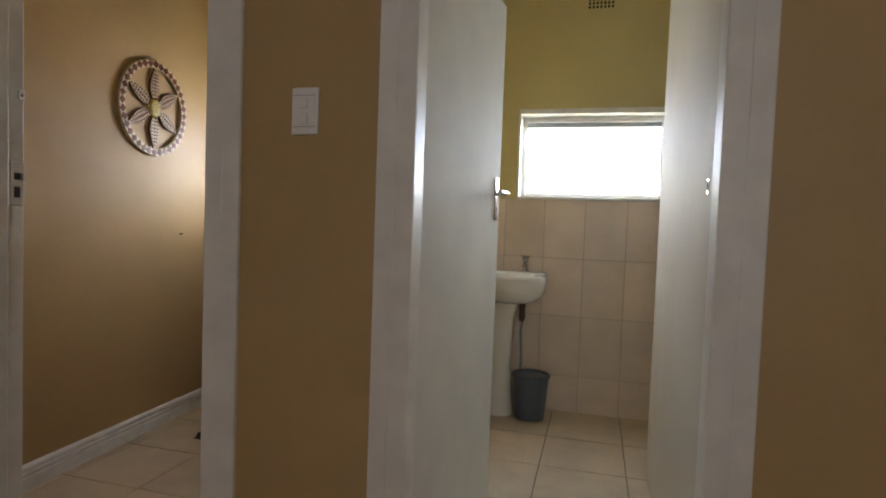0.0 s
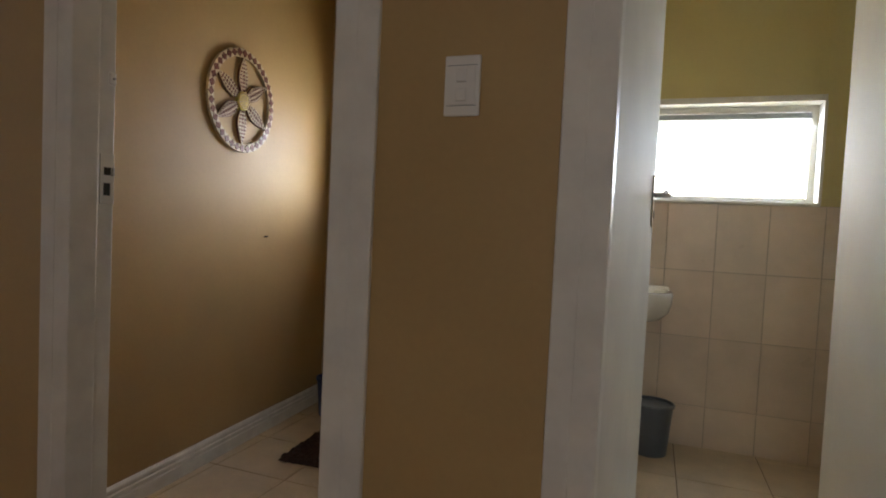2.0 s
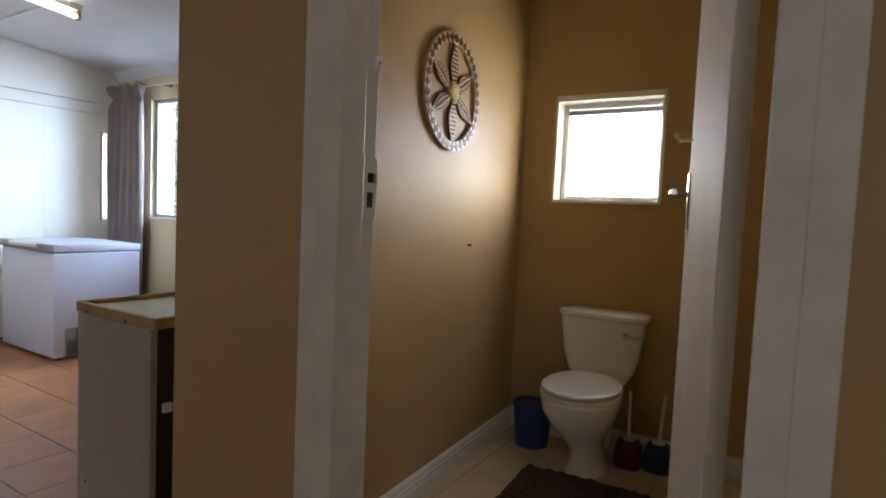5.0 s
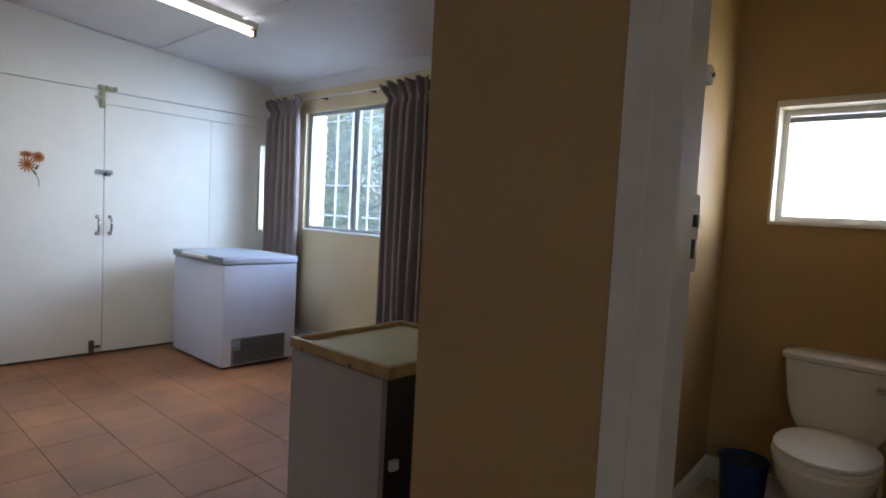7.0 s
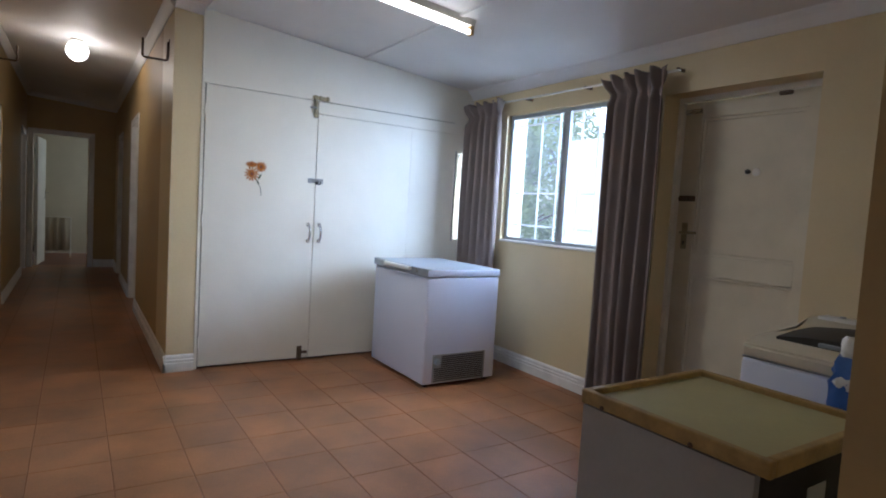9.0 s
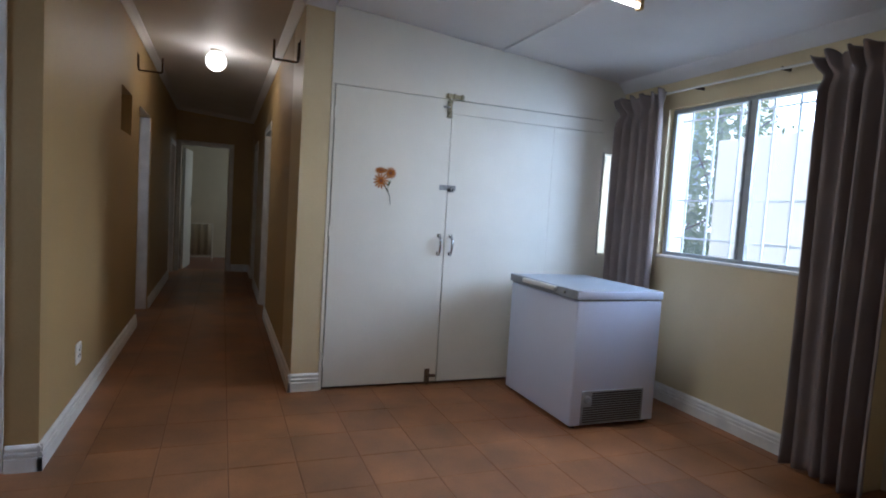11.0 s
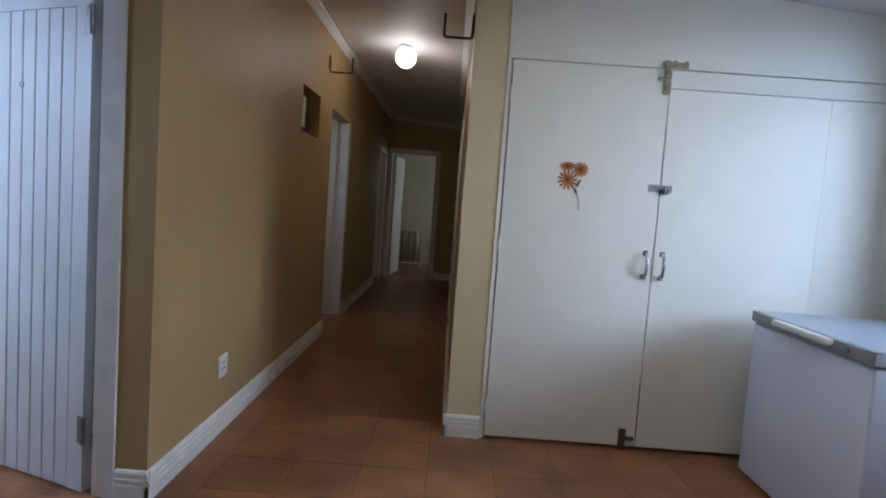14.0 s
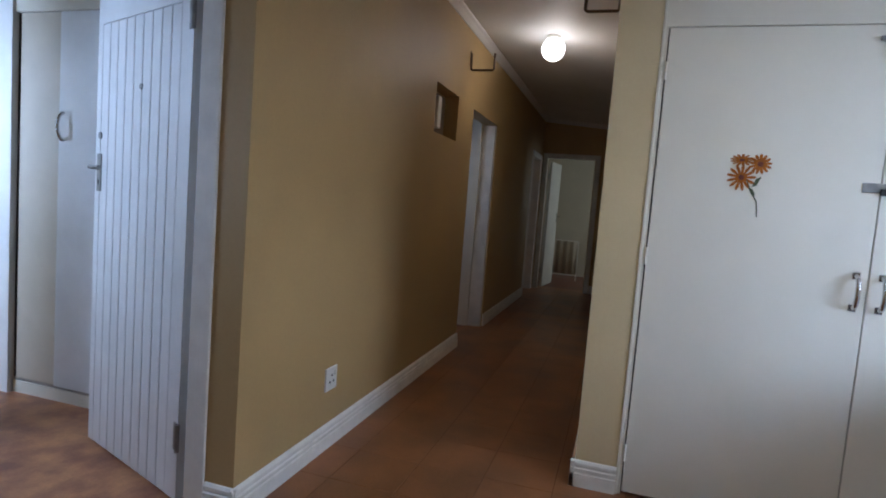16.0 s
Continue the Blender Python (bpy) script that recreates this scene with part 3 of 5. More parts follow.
tap = part("tap", lathe([(0.022, 0.874), (0.022, 0.885), (0.013, 0.892), (0.013, 0.935), (0.018, 0.94), (0.02, 0.955), (0.008, 0.962)], cx=0.055, cy=-0.045), CHROME, wb, "chrome pillar tap", smooth=True)
part("spout", pipe([(0.055, -0.045, 0.91), (0.055, -0.09, 0.925), (0.055, -0.125, 0.918), (0.055, -0.13, 0.90)], 0.010), CHROME, tap, smooth=True)
part("tap_head", pipe([(0.03, -0.045, 0.968), (0.08, -0.045, 0.968)], 0.007), CHROME, tap, smooth=True)
part("waste_pipe", pipe([(0.06, -0.16, 0.71), (0.06, -0.16, 0.60), (0.055, -0.12, 0.585), (0.05, -0.03, 0.59)], 0.018), BRONZE, wb, "dark waste pipe", smooth=True)
part("supply_hose", pipe([(0.065, -0.05, 0.68), (0.045, -0.06, 0.5), (0.055, -0.05, 0.3), (0.03, -0.02, 0.12)], 0.008), GREYPL, wb, "grey water hose", smooth=True)

bn = thing("waste_bin", 0.045, 3.50, 0, 0, "blue-grey plastic waste bin on the bathroom floor", "bin")
part("body", lathe([(0.082, 0.0), (0.086, 0.004), (0.108, 0.265), (0.104, 0.265), (0.082, 0.012)], 32), BINGREY, bn, smooth=True)
part("rim", lathe([(0.107, 0.255), (0.115, 0.257), (0.116, 0.268), (0.108, 0.272), (0.104, 0.27), (0.104, 0.258)], 32), BINGREY, bn, smooth=True)

# ---- toilet ----
wt = thing("toilet", -1.51, 3.66, TF, 0, "white porcelain close-coupled toilet with closed lid", "toilet")
part("cistern", ring_loft(bmesh.new(), [oval(0, -0.105, z, rx, ry, 5, 40) for z, rx, ry in ((0.43, 0.125, 0.07), (0.442, 0.15, 0.08), (0.50, 0.18, 0.088), (0.58, 0.203, 0.092), (0.74, 0.222, 0.095), (0.77, 0.225, 0.097))]), PORC, wt, smooth=True)
part("cistern_lid", ring_loft(bmesh.new(), [oval(0, -0.105, z, rx, ry, 4, 40) for z, rx, ry in ((0.771, 0.225, 0.098), (0.776, 0.24, 0.108), (0.796, 0.24, 0.108), (0.808, 0.225, 0.095), (0.814, 0.16, 0.06))]), PORC, wt, smooth=True)
fl = part("flush_lever", lathe([(0.016, 0), (0.016, 0.012), (0.006, 0.016)]), CHROME, wt, "chrome flush lever", smooth=True)
fl.matrix_local = pose(0.145, -0.202, 0.705, 90)
part("lever_arm", pipe([(0.0, 0, 0.014), (0.03, -0.002, 0.018), (0.075, -0.004, 0.018)], 0.007), CHROME, fl, smooth=True)
bowl = [(0.0, -0.27, 0.105, 0.16), (0.015, -0.27, 0.10, 0.155), (0.05, -0.27, 0.085, 0.14), (0.13, -0.29, 0.078, 0.14), (0.20, -0.34, 0.10, 0.17), (0.29, -0.40, 0.15, 0.21), (0.37, -0.435, 0.178, 0.235), (0.425, -0.44, 0.185, 0.24), (0.44, -0.44, 0.175, 0.23)]
part("bowl", ring_loft(bmesh.new(), [oval(0, y, z, rx, ry, 2.2, 40) for z, y, rx, ry in bowl]), PORC, wt, smooth=True)
part("bowl_back", bx(-0.12, 0.12, -0.27, -0.03, 0.26, 0.437, bevel=0.03, seg=3), PORC, wt, smooth=True)
part("seat", ring_loft(bmesh.new(), [oval(0, -0.435, z, rx, ry, 2.2, 40) for z, rx, ry in ((0.442, 0.18, 0.235), (0.445, 0.19, 0.243), (0.458, 0.19, 0.243), (0.462, 0.18, 0.235))]), PLASTIC, wt, "white plastic seat", smooth=True)
part("lid", ring_loft(bmesh.new(), [oval(0, -0.432, z, rx, ry, 2.2, 40) for z, rx, ry in ((0.467, 0.174, 0.230), (0.470, 0.186, 0.24), (0.482, 0.186, 0.24), (0.491, 0.165, 0.215), (0.494, 0.10, 0.14))]), PLASTIC, wt, "white plastic lid", smooth=True)
for sx in (-0.07, 0.07):
    part("seat_hinge", pipe([(sx - 0.02, -0.225, 0.468), (sx + 0.02, -0.225, 0.468)], 0.011), PLASTIC, wt, smooth=True)
part("soil_pipe", pipe([(0, -0.17, 0.09), (0, -0.03, 0.09)], 0.055, 16), PLASTIC, wt, smooth=True)
part("supply_pipe", pipe([(0.16, -0.08, 0.46), (0.165, -0.06, 0.30), (0.20, -0.02, 0.26), (0.26, -0.01, 0.255)], 0.007), STEEL, wt, smooth=True)

bb = thing("bucket", -1.865, 3.49, TF, 0, "dark blue plastic bin beside the toilet", "bin")
part("body", lathe([(0.09, 0), (0.093, 0.004), (0.11, 0.235), (0.106, 0.235), (0.09, 0.012)], 32), NAVY, bb, smooth=True)
part("rim", lathe([(0.11, 0.228), (0.116, 0.23), (0.116, 0.242), (0.107, 0.244), (0.106, 0.23)], 32), NAVY, bb, smooth=True)


def toilet_brush(x, y, m, label, tilt):
    ob = thing("toilet_brush", x, y, TF, 0, label, "toilet brush", "toilet brushes")
    part("holder", ring_loft(bmesh.new(), [oval(0, 0, z, r, r * 0.9, 3, 24) for z, r in ((0, 0.066), (0.02, 0.072), (0.10, 0.068), (0.14, 0.055), (0.145, 0.045))]), m, ob, smooth=True)
    part("stick", pipe([(0, 0, 0.12), (tilt * 0.5, 0.0, 0.25), (tilt, 0.01, 0.40)], 0.008), PLASTIC, ob, "white stick", smooth=True)
    part("collar", lathe([(0.03, 0.14), (0.034, 0.15), (0.012, 0.165)], 16), PLASTIC, ob, smooth=True)
    return ob


toilet_brush(-1.335, 3.53, MAROON, "maroon toilet brush holder with a white stick", -0.01)
toilet_brush(-1.195, 3.57, NAVY, "blue toilet brush holder with a white stick", 0.02)

# shaggy mat, an uneven outline and tufts
mt = thing("bath_mat", -1.44, 2.98, TF + 0.008, 4, "dark brown shaggy bath mat in front of the toilet", "mat")
bm = bmesh.new()
rnd = random.Random(5)
nx, ny = 40, 30
grid = [[bm.verts.new(((i / nx - 0.5) * 0.62 + rnd.uniform(-0.006, 0.006), (j / ny - 0.5) * 0.46 + rnd.uniform(-0.006, 0.006), rnd.uniform(0.012, 0.026) if 0 < i < nx and 0 < j < ny else 0.001)) for j in range(ny + 1)] for i in range(nx + 1)]
for i, j in product(range(nx), range(ny)):
    bm.faces.new((grid[i][j], grid[i + 1][j], grid[i + 1][j + 1], grid[i][j + 1]))
part("shag", bm, RUG, mt)
part("backing", bx(-0.30, 0.30, -0.22, 0.22, -0.003, 0.0), RUG, mt)

# pierced mosaic wheel on the wall, drawn in its own y-z plane
wh = thing("wall_ornament", side_x(2.755) + 0.002, 2.755, 1.745, 2.75, "round pierced mosaic flower ornament in red brown and ivory", "wall ornament")
R1, R0 = 0.265, 0.222


def disc_ring(r0, r1, x0, x1, n=64):
    bm = bmesh.new()
    rings = []
    for r, x in ((r0, x0), (r1, x0), (r1, x1), (r0, x1), (r0, x0)):
        rings.append([(x, r * math.cos(2 * math.pi * i / n), r * math.sin(2 * math.pi * i / n)) for i in range(n)])
    return ring_loft(bm, rings, cap=False)


part("rim", disc_ring(R0, R1, 0.002, 0.016), IVORY, wh)
bm = bmesh.new()
box(bm, 0.016, 0.0185, -0.0145, 0.0145, -0.0145, 0.0145)
diamond = bpy.data.meshes.new("diamond")
bm.to_mesh(diamond)
bm.free()
diamond.materials.append(RUST)
for i in range(36):
    a = 2 * math.pi * i / 36
    d = new("diamond", diamond)
    d.parent = wh
    d.matrix_local = pose(0, 0.2435 * math.cos(a), 0.2435 * math.sin(a)) @ pose(0, 0, 0, math.degrees(a) + 45)
bm = bmesh.new()
box(bm, 0.0140, 0.0165, -0.5, 0.5, -0.5, 0.5)
chip_mesh = bpy.data.meshes.new("petal_tile")
bm.to_mesh(chip_mesh)
bm.free()
chip_mesh.materials.append(RUST)


def petal_width(u):
    return 0.034 * math.sin(math.pi * min(0.97, max(0.10, u ** 0.75)))


for k in range(6):
    a = math.pi / 2 + k * math.pi / 3
    turn = pose(0, 0, 0, math.degrees(a))
    l0, l1 = 0.04, 0.228
    pts = [(l0 + (l1 - l0) * i / 10, petal_width(i / 10)) for i in range(11)]
    pts += [(p, -q) for p, q in pts[::-1]]
    petal = part("petal", ring_loft(bmesh.new(), [[turn @ Vector((x, p, q)) for p, q in pts] for x in (0.003, 0.014)]), IVORY, wh)
    part("petal_edge", ring_loft(bmesh.new(), [[turn @ Vector((x, p, q * 1.12)) for p, q in pts] for x in (0.002, 0.010)]), RUST, petal)
    for i, row in product(range(9), (-1, 0, 1)):
        u = (i + 0.8) / 10
        w = petal_width(u)
        if row and w < 0.012:
            continue
        size = (0.0105, w * 0.44) if row == 0 else (0.0085, w * 0.32)
        c = new("petal_tile", chip_mesh)
        c.parent = petal
        c.matrix_local = turn @ pose(0, l0 + (l1 - l0) * u, row * w * 0.68) @ Matrix.Diagonal((1, size[0], size[1], 1))
part("hub", ring_loft(bmesh.new(), [[(x, r * math.cos(i * math.pi / 16), r * math.sin(i * math.pi / 16)) for i in range(32)] for x, r in ((0.003, 0.05), (0.017, 0.05), (0.022, 0.043), (0.024, 0.02))]), YELLOWM, wh, "yellow mosaic hub")
bm = bmesh.new()
box(bm, 0.02, 0.026, -0.004, 0.004, -0.004, 0.004, bevel=0.001, seg=1)
dot = bpy.data.meshes.new("dot")
bm.to_mesh(dot)
bm.free()
dot.materials.append(IVORY)
for r, n in ((0.038, 18), (0.024, 11), (0.01, 5)):
    for i in range(n):
        d = new("hub_dot", dot)
        d.parent = wh
        d.location = (0.0, r * math.cos(2 * math.pi * i / n), r * math.sin(2 * math.pi * i / n))
nl = thing("wall_nail", side_x(3.0), 3.0, 1.036, 0, "small dark nail in the toilet wall", "nail")
part("nail", pipe([(0, 0, 0), (0.02, 0.003, 0.003)], 0.004), BLACK, nl)

# light switch, sockets
sw = thing("light_switch", -0.396, WY, 1.451, 0, "white plastic light switch plate on the wall", "switch")
part("plate", bx(-0.040, 0.040, -0.010, 0, -0.064, 0.064, bevel=0.004), PLASTIC, sw)
part("insert", bx(-0.030, 0.030, -0.0125, -0.009, -0.041, 0.041, bevel=0.001), PLASTIC, sw)
for z in (0.02, -0.02):
    part("rocker", bx(-0.012, 0.012, -0.017, -0.012, z - 0.014, z + 0.014, bevel=0.003), PLASTIC, sw)
for z in (0.0425, -0.0425):
    part("seam", bx(-0.033, 0.033, -0.0105, -0.0098, z - 0.0008, z + 0.0008), GREYPL, sw)


def socket(x, y, z, rz, label):
    ob = thing("wall_socket", x, y, z, rz, label, "socket")
    part("plate", bx(-0.055, 0.055, -0.010, 0, -0.058, 0.058, bevel=0.004), PLASTIC, ob)
    for a, b in ((0, 0.018), (-0.018, -0.014), (0.018, -0.014)):
        part("pin_hole", lathe([(0.006, 0.0), (0.006, 0.002)], 12), BLACK, ob).matrix_local = pose(a, -0.0095, b, 90)
    part("rocker", bx(0.024, 0.042, -0.015, -0.009, 0.012, 0.038, bevel=0.003), PLASTIC, ob)
    return ob


socket(-5.985, -0.235, 0.348, 180, "white plastic wall socket above the skirting")

# ---- cupboard ----
cb = thing("built_in_cupboard", -6.148, 0, 0, 0, "cream white built-in cupboard with two tall doors", "cupboard")
part("head_panel", bx(-0.03, -0.006, 1.145, 3.31, 2.062, 2.30), CUPB, cb)
part("side_panel", bx(-0.03, -0.006, 1.145, 1.165, 0.0, 2.060), CUPB, cb)
part("side_panel", bx(-0.024, 0.0, 2.849, 3.31, 0.018, 1.957), CUPB, cb)
bm = bmesh.new()
ring_loft(bm, [[(x, 1.145, 2.30), (x, 3.31, 2.30), (x, 3.31, ceiling_z(3.31) - 0.007), (x, 2.6, ceiling_z(2.6) - 0.003), (x, 2.1, ceiling_z(2.1) - 0.008), (x, 1.6, ceiling_z(1.6) - 0.003), (x, 1.145, ceiling_z(1.145) - 0.002)] for x in (-0.03, -0.006)])
part("upper_panel", bm, CUPB, cb)
part("rail", bx(-0.03, -0.008, 2.005, 3.31, 1.962, 2.056), CUPB, cb)
part("edge_strip", bx(-0.012, 0.004, 1.14, 1.152, 0.0, ceiling_z(1.15), bevel=0.002), CUPB, cb)
# Black sheet, added so the slits round doors and ceiling look shaded.
part("lining", bx(-0.05, -0.034, 1.145, 3.31, 0.0, 2.60), BLACK, cb, "black sheet that darkens the slits round the doors")
dl = part("door", bx(-0.024, 0.0, 1.170, 1.9965, 0.018, 2.056, bevel=0.002), CUPB, cb)
dr = part("door", bx(-0.024, 0.0, 2.0015, 2.848, 0.018, 1.957, bevel=0.002), CUPB, cb)


def bow_handle(parent, y, z):
    pts = [(0.042 * math.sin(math.pi * k / 10) ** 0.7, y, z - 0.064 * math.cos(math.pi * k / 10)) for k in range(11)]
    h = part("handle", pipe(pts, 0.0095, 10), CHROME, parent, "chrome bow handle", smooth=True)
    for dz in (-0.064, 0.064):
        part("rose", bx(0.0, 0.004, y - 0.014, y + 0.014, z + dz - 0.014, z + dz + 0.014, bevel=0.002), CHROME, h)


bow_handle(dl, 1.955, 1.022)
bow_handle(dr, 2.045, 1.022)
hasp = part("hasp", bx(0, 0.004, 1.935, 2.06, 1.415, 1.452, bevel=0.001), STEEL, cb, "zinc hasp and staple")
part("staple", pipe([(0.0, 2.02, 1.44), (0.022, 2.02, 1.44), (0.022, 2.02, 1.41), (0.0, 2.02, 1.41)], 0.005), STEEL, hasp)
part("swivel", bx(0.004, 0.016, 1.995, 2.04, 1.405, 1.43, bevel=0.003), BLACK, hasp)
tb = part("top_bolt", bx(0, 0.004, 1.960, 1.998, 1.925, 2.055, bevel=0.001), BRASS, cb, "tarnished brass barrel bolt")
part("bolt_bar", pipe([(0.012, 1.979, 1.93), (0.012, 1.979, 2.095)], 0.0075), BRASS, tb, smooth=True)
part("bolt_knob", pipe([(0.012, 1.979, 2.0), (0.024, 1.955, 2.0), (0.026, 1.925, 1.998)], 0.0085), STEEL, tb, smooth=True)
part("keeper", bx(0, 0.006, 1.945, 2.085, 2.064, 2.094, bevel=0.002), BRASS, tb)
for y_ in (1.957, 2.0, 2.06):
    part("keeper_loop", bx(0.004, 0.022, y_, y_ + 0.014, 2.062, 2.098, bevel=0.003), BRASS, tb)
for z in (1.932, 1.968, 2.03):
    part("clip", bx(0.0, 0.022, 1.962, 1.997, z, z + 0.012, bevel=0.003), BRASS, tb)
fb = part("foot_bolt", bx(0, 0.004, 1.905, 1.945, 0.01, 0.115, bevel=0.001), BRONZE, cb, "rusty foot bolt")
part("bolt_bar", pipe([(0.012, 1.925, 0.004), (0.012, 1.925, 0.10)], 0.006), BRONZE, fb)
part("keeper", bx(0.0, 0.02, 1.945, 1.985, 0.055, 0.075, bevel=0.002), BRONZE, fb)
for z in (0.16, 1.05, 1.84):
    part("hinge", pipe([(0.002, 1.167, z), (0.002, 1.167, z + 0.075)], 0.006), CUPB, cb, smooth=True)

fs = thing("flower_sticker", -6.1475, 0, 0, 0, "orange daisy transfer stuck on the cupboard door", "sticker")
part("stem", pipe([(0.0006, 1.525, 1.44), (0.0006, 1.55, 1.385), (0.0006, 1.572, 1.35), (0.0006, 1.578, 1.29)], 0.0022, 6), STEM, fs)
for cy, cz, r, sq in ((1.505, 1.447, 0.056, 1.0), (1.501, 1.518, 0.046, 0.55), (1.570, 1.505, 0.044, 0.95)):
    fl_ = part("flower", lathe([(0.001, 0), (0.001, 0.001)], 8), PETAL, fs)
    for i in range(13):
        a = 2 * math.pi * i / 13 + cy
        c, s = math.cos(a), math.sin(a)
        pts = [(0.01, -0.004), (r * 0.7, -0.0062), (r * 0.94, -0.004), (r, 0.0), (r * 0.94, 0.004), (r * 0.7, 0.0062), (0.01, 0.004)]
        b = ring_loft(bmesh.new(), [[(x, c * p - s * q, (s * p + c * q) * sq) for p, q in pts] for x in (0.0004, 0.0012)])
        part("petal", b, PETAL, fl_)
    part("centre", ring_loft(bmesh.new(), [[(x, 0.011 * math.cos(i * 0.5236), 0.011 * sq * math.sin(i * 0.5236)) for i in range(12)] for x in (0.0004, 0.0022)]), PCORE, fl_)
    fl_.location = (0, cy, cz)
for ly, lz, sy, sz in ((1.565, 1.375, -1, 1), (1.548, 1.41, 1, 1.3)):
    part("leaf", ring_loft(bmesh.new(), [[(x, ly + sy * p, lz + sz * q) for p, q in ((0, 0), (0.016, 0.004), (0.032, 0.034), (0.012, 0.026))] for x in (0.0004, 0.0012)]), STEM, fs)
# ---- freezer ----
fz = thing("chest_freezer", -5.965, 2.475, 0, 0, "white chest freezer with pale grey lid and side vent", "freezer")
part("body", bx(0, 0.83, 0, 0.63, 0.022, 0.785, bevel=0.012, seg=3), FRZ, fz, smooth=True)
for a, b in product((0.05, 0.78), (0.05, 0.58)):
    part("foot", lathe([(0.02, 0), (0.022, 0.004), (0.016, 0.03)], 14, cx=a, cy=b), BLACK, fz)
part("gasket", bx(0.006, 0.824, 0.006, 0.624, 0.785, 0.797), GREYPL, fz)
lid = part("lid", bx(-0.002, 0.833, -0.005, 0.631, 0.795, 0.844, bevel=0.004, seg=2), FRZ, fz, "white-edged grey lid", smooth=True)
part("lid_top", bx(0.006, 0.824, 0.002, 0.618, 0.842, 0.8475, bevel=0.003), LIDGREY, lid, "pale grey top panel")
part("lid_band", bx(-0.003, 0.834, -0.012, -0.004, 0.797, 0.8455, bevel=0.002), GREYPL, lid, "dark grey front band")
for cx_ in (-0.004, 0.795):
    part("lid_corner", bx(cx_, cx_ + 0.040, -0.013, 0.02, 0.8425, 0.8485, bevel=0.002), GREYPL, lid)
part("handle", bx(0.22, 0.62, -0.045, -0.012, 0.816, 0.846, bevel=0.010, seg=3), PLASTIC, lid, "white grip handle", smooth=True)
part("lock", lathe([(0.012, 0), (0.012, 0.006)], 16), STEEL, lid).matrix_local = pose(0.70, -0.014, 0.822, 90)
vent = part("vent_panel", bx(0.829, 0.834, 0.075, 0.535, 0.03, 0.235, bevel=0.002), GREYPL, fz, "grey grille")
for i in range(13):
    part("slot", bx(0.8335, 0.8352, 0.09 if i < 7 else 0.15, 0.52, 0.042 + i * 0.0145, 0.0495 + i * 0.0145), BLACK, vent)
part("dial", lathe([(0.024, 0), (0.024, 0.006), (0.018, 0.012)], 20), LIDGREY, vent, smooth=True).matrix_local = pose(0.834, 0.112, 0.185, 0, 90)

# ---- laundry window ----
wl = thing("window_laundry", 0, 0, 0, 0, "grey steel casement window with white burglar bars", "window", kind="structure")
X0, X1, Z0, Z1, YF = -5.66, -4.42, 1.035, 2.10, 3.545
part("window_sill", bx(X0, X1, 3.488, 3.70, Z0 - 0.004, Z0 + 0.014, bevel=0.004), FRAMEW, wl)
for a in ((X0, X0 + 0.03, Z0 + 0.014, Z1), (X1 - 0.03, X1, Z0 + 0.014, Z1), (X0 + 0.03, X1 - 0.03, Z1 - 0.03, Z1), (X0 + 0.03, X1 - 0.03, Z0 + 0.014, Z0 + 0.04), (-5.005, -4.965, Z0 + 0.04, Z1 - 0.03)):
    part("window_frame", bx(a[0], a[1], YF, YF + 0.035, a[2], a[3], bevel=0.003), ALU, wl)
for xa, xb in ((X0 + 0.03, -5.005), (-4.965, X1 - 0.03)):
    for a in ((xa, xa + 0.016, Z0 + 0.04, Z1 - 0.03), (xb - 0.016, xb, Z0 + 0.04, Z1 - 0.03)):
        part("casement", bx(a[0], a[1], YF - 0.008, YF + 0.02, a[2], a[3], bevel=0.002), ALU, wl)
    p = part("pane", bx(xa + 0.016, xb - 0.016, YF + 0.012, YF + 0.015, Z0 + 0.04, Z1 - 0.03), CLEAR, wl, "clear glass")
    p.visible_shadow = False
    for f in (0.16, 0.49, 0.82):
        x = xa + (xb - xa) * f
        part("burglar_bar", bx(x - 0.009, x + 0.009, YF + 0.055, YF + 0.063, Z0 + 0.014, Z1, bevel=0.002), BAR, wl)
    for z in (1.18, 1.45, 2.02):
        part("cross_bar", bx(xa, xb, YF + 0.064, YF + 0.072, z - 0.007, z + 0.007, bevel=0.002), BAR, wl)
for k in range(8):
    z = Z0 + 0.075 + k * 0.122
    for x in (X0 + 0.040, -5.021, -4.955):
        part("louvre_clip", bx(x, x + 0.008, YF - 0.012, YF + 0.010, z, z + 0.032, bevel=0.002), ALU, wl)

cr = thing("curtain_rod", 0, 0, 0, 0, "thin white curtain rod on small brackets over the window", "curtain rod")
part("rod", pipe([(-6.14, 3.43, 2.205), (-3.96, 3.43, 2.185)], 0.008), WHITE, cr, smooth=True)
for x in (-5.35, -4.72, -3.98):
    part("bracket", bx(x - 0.005, x + 0.005, 3.425, 3.50, 2.184, 2.204, bevel=0.002), BRONZE, cr)


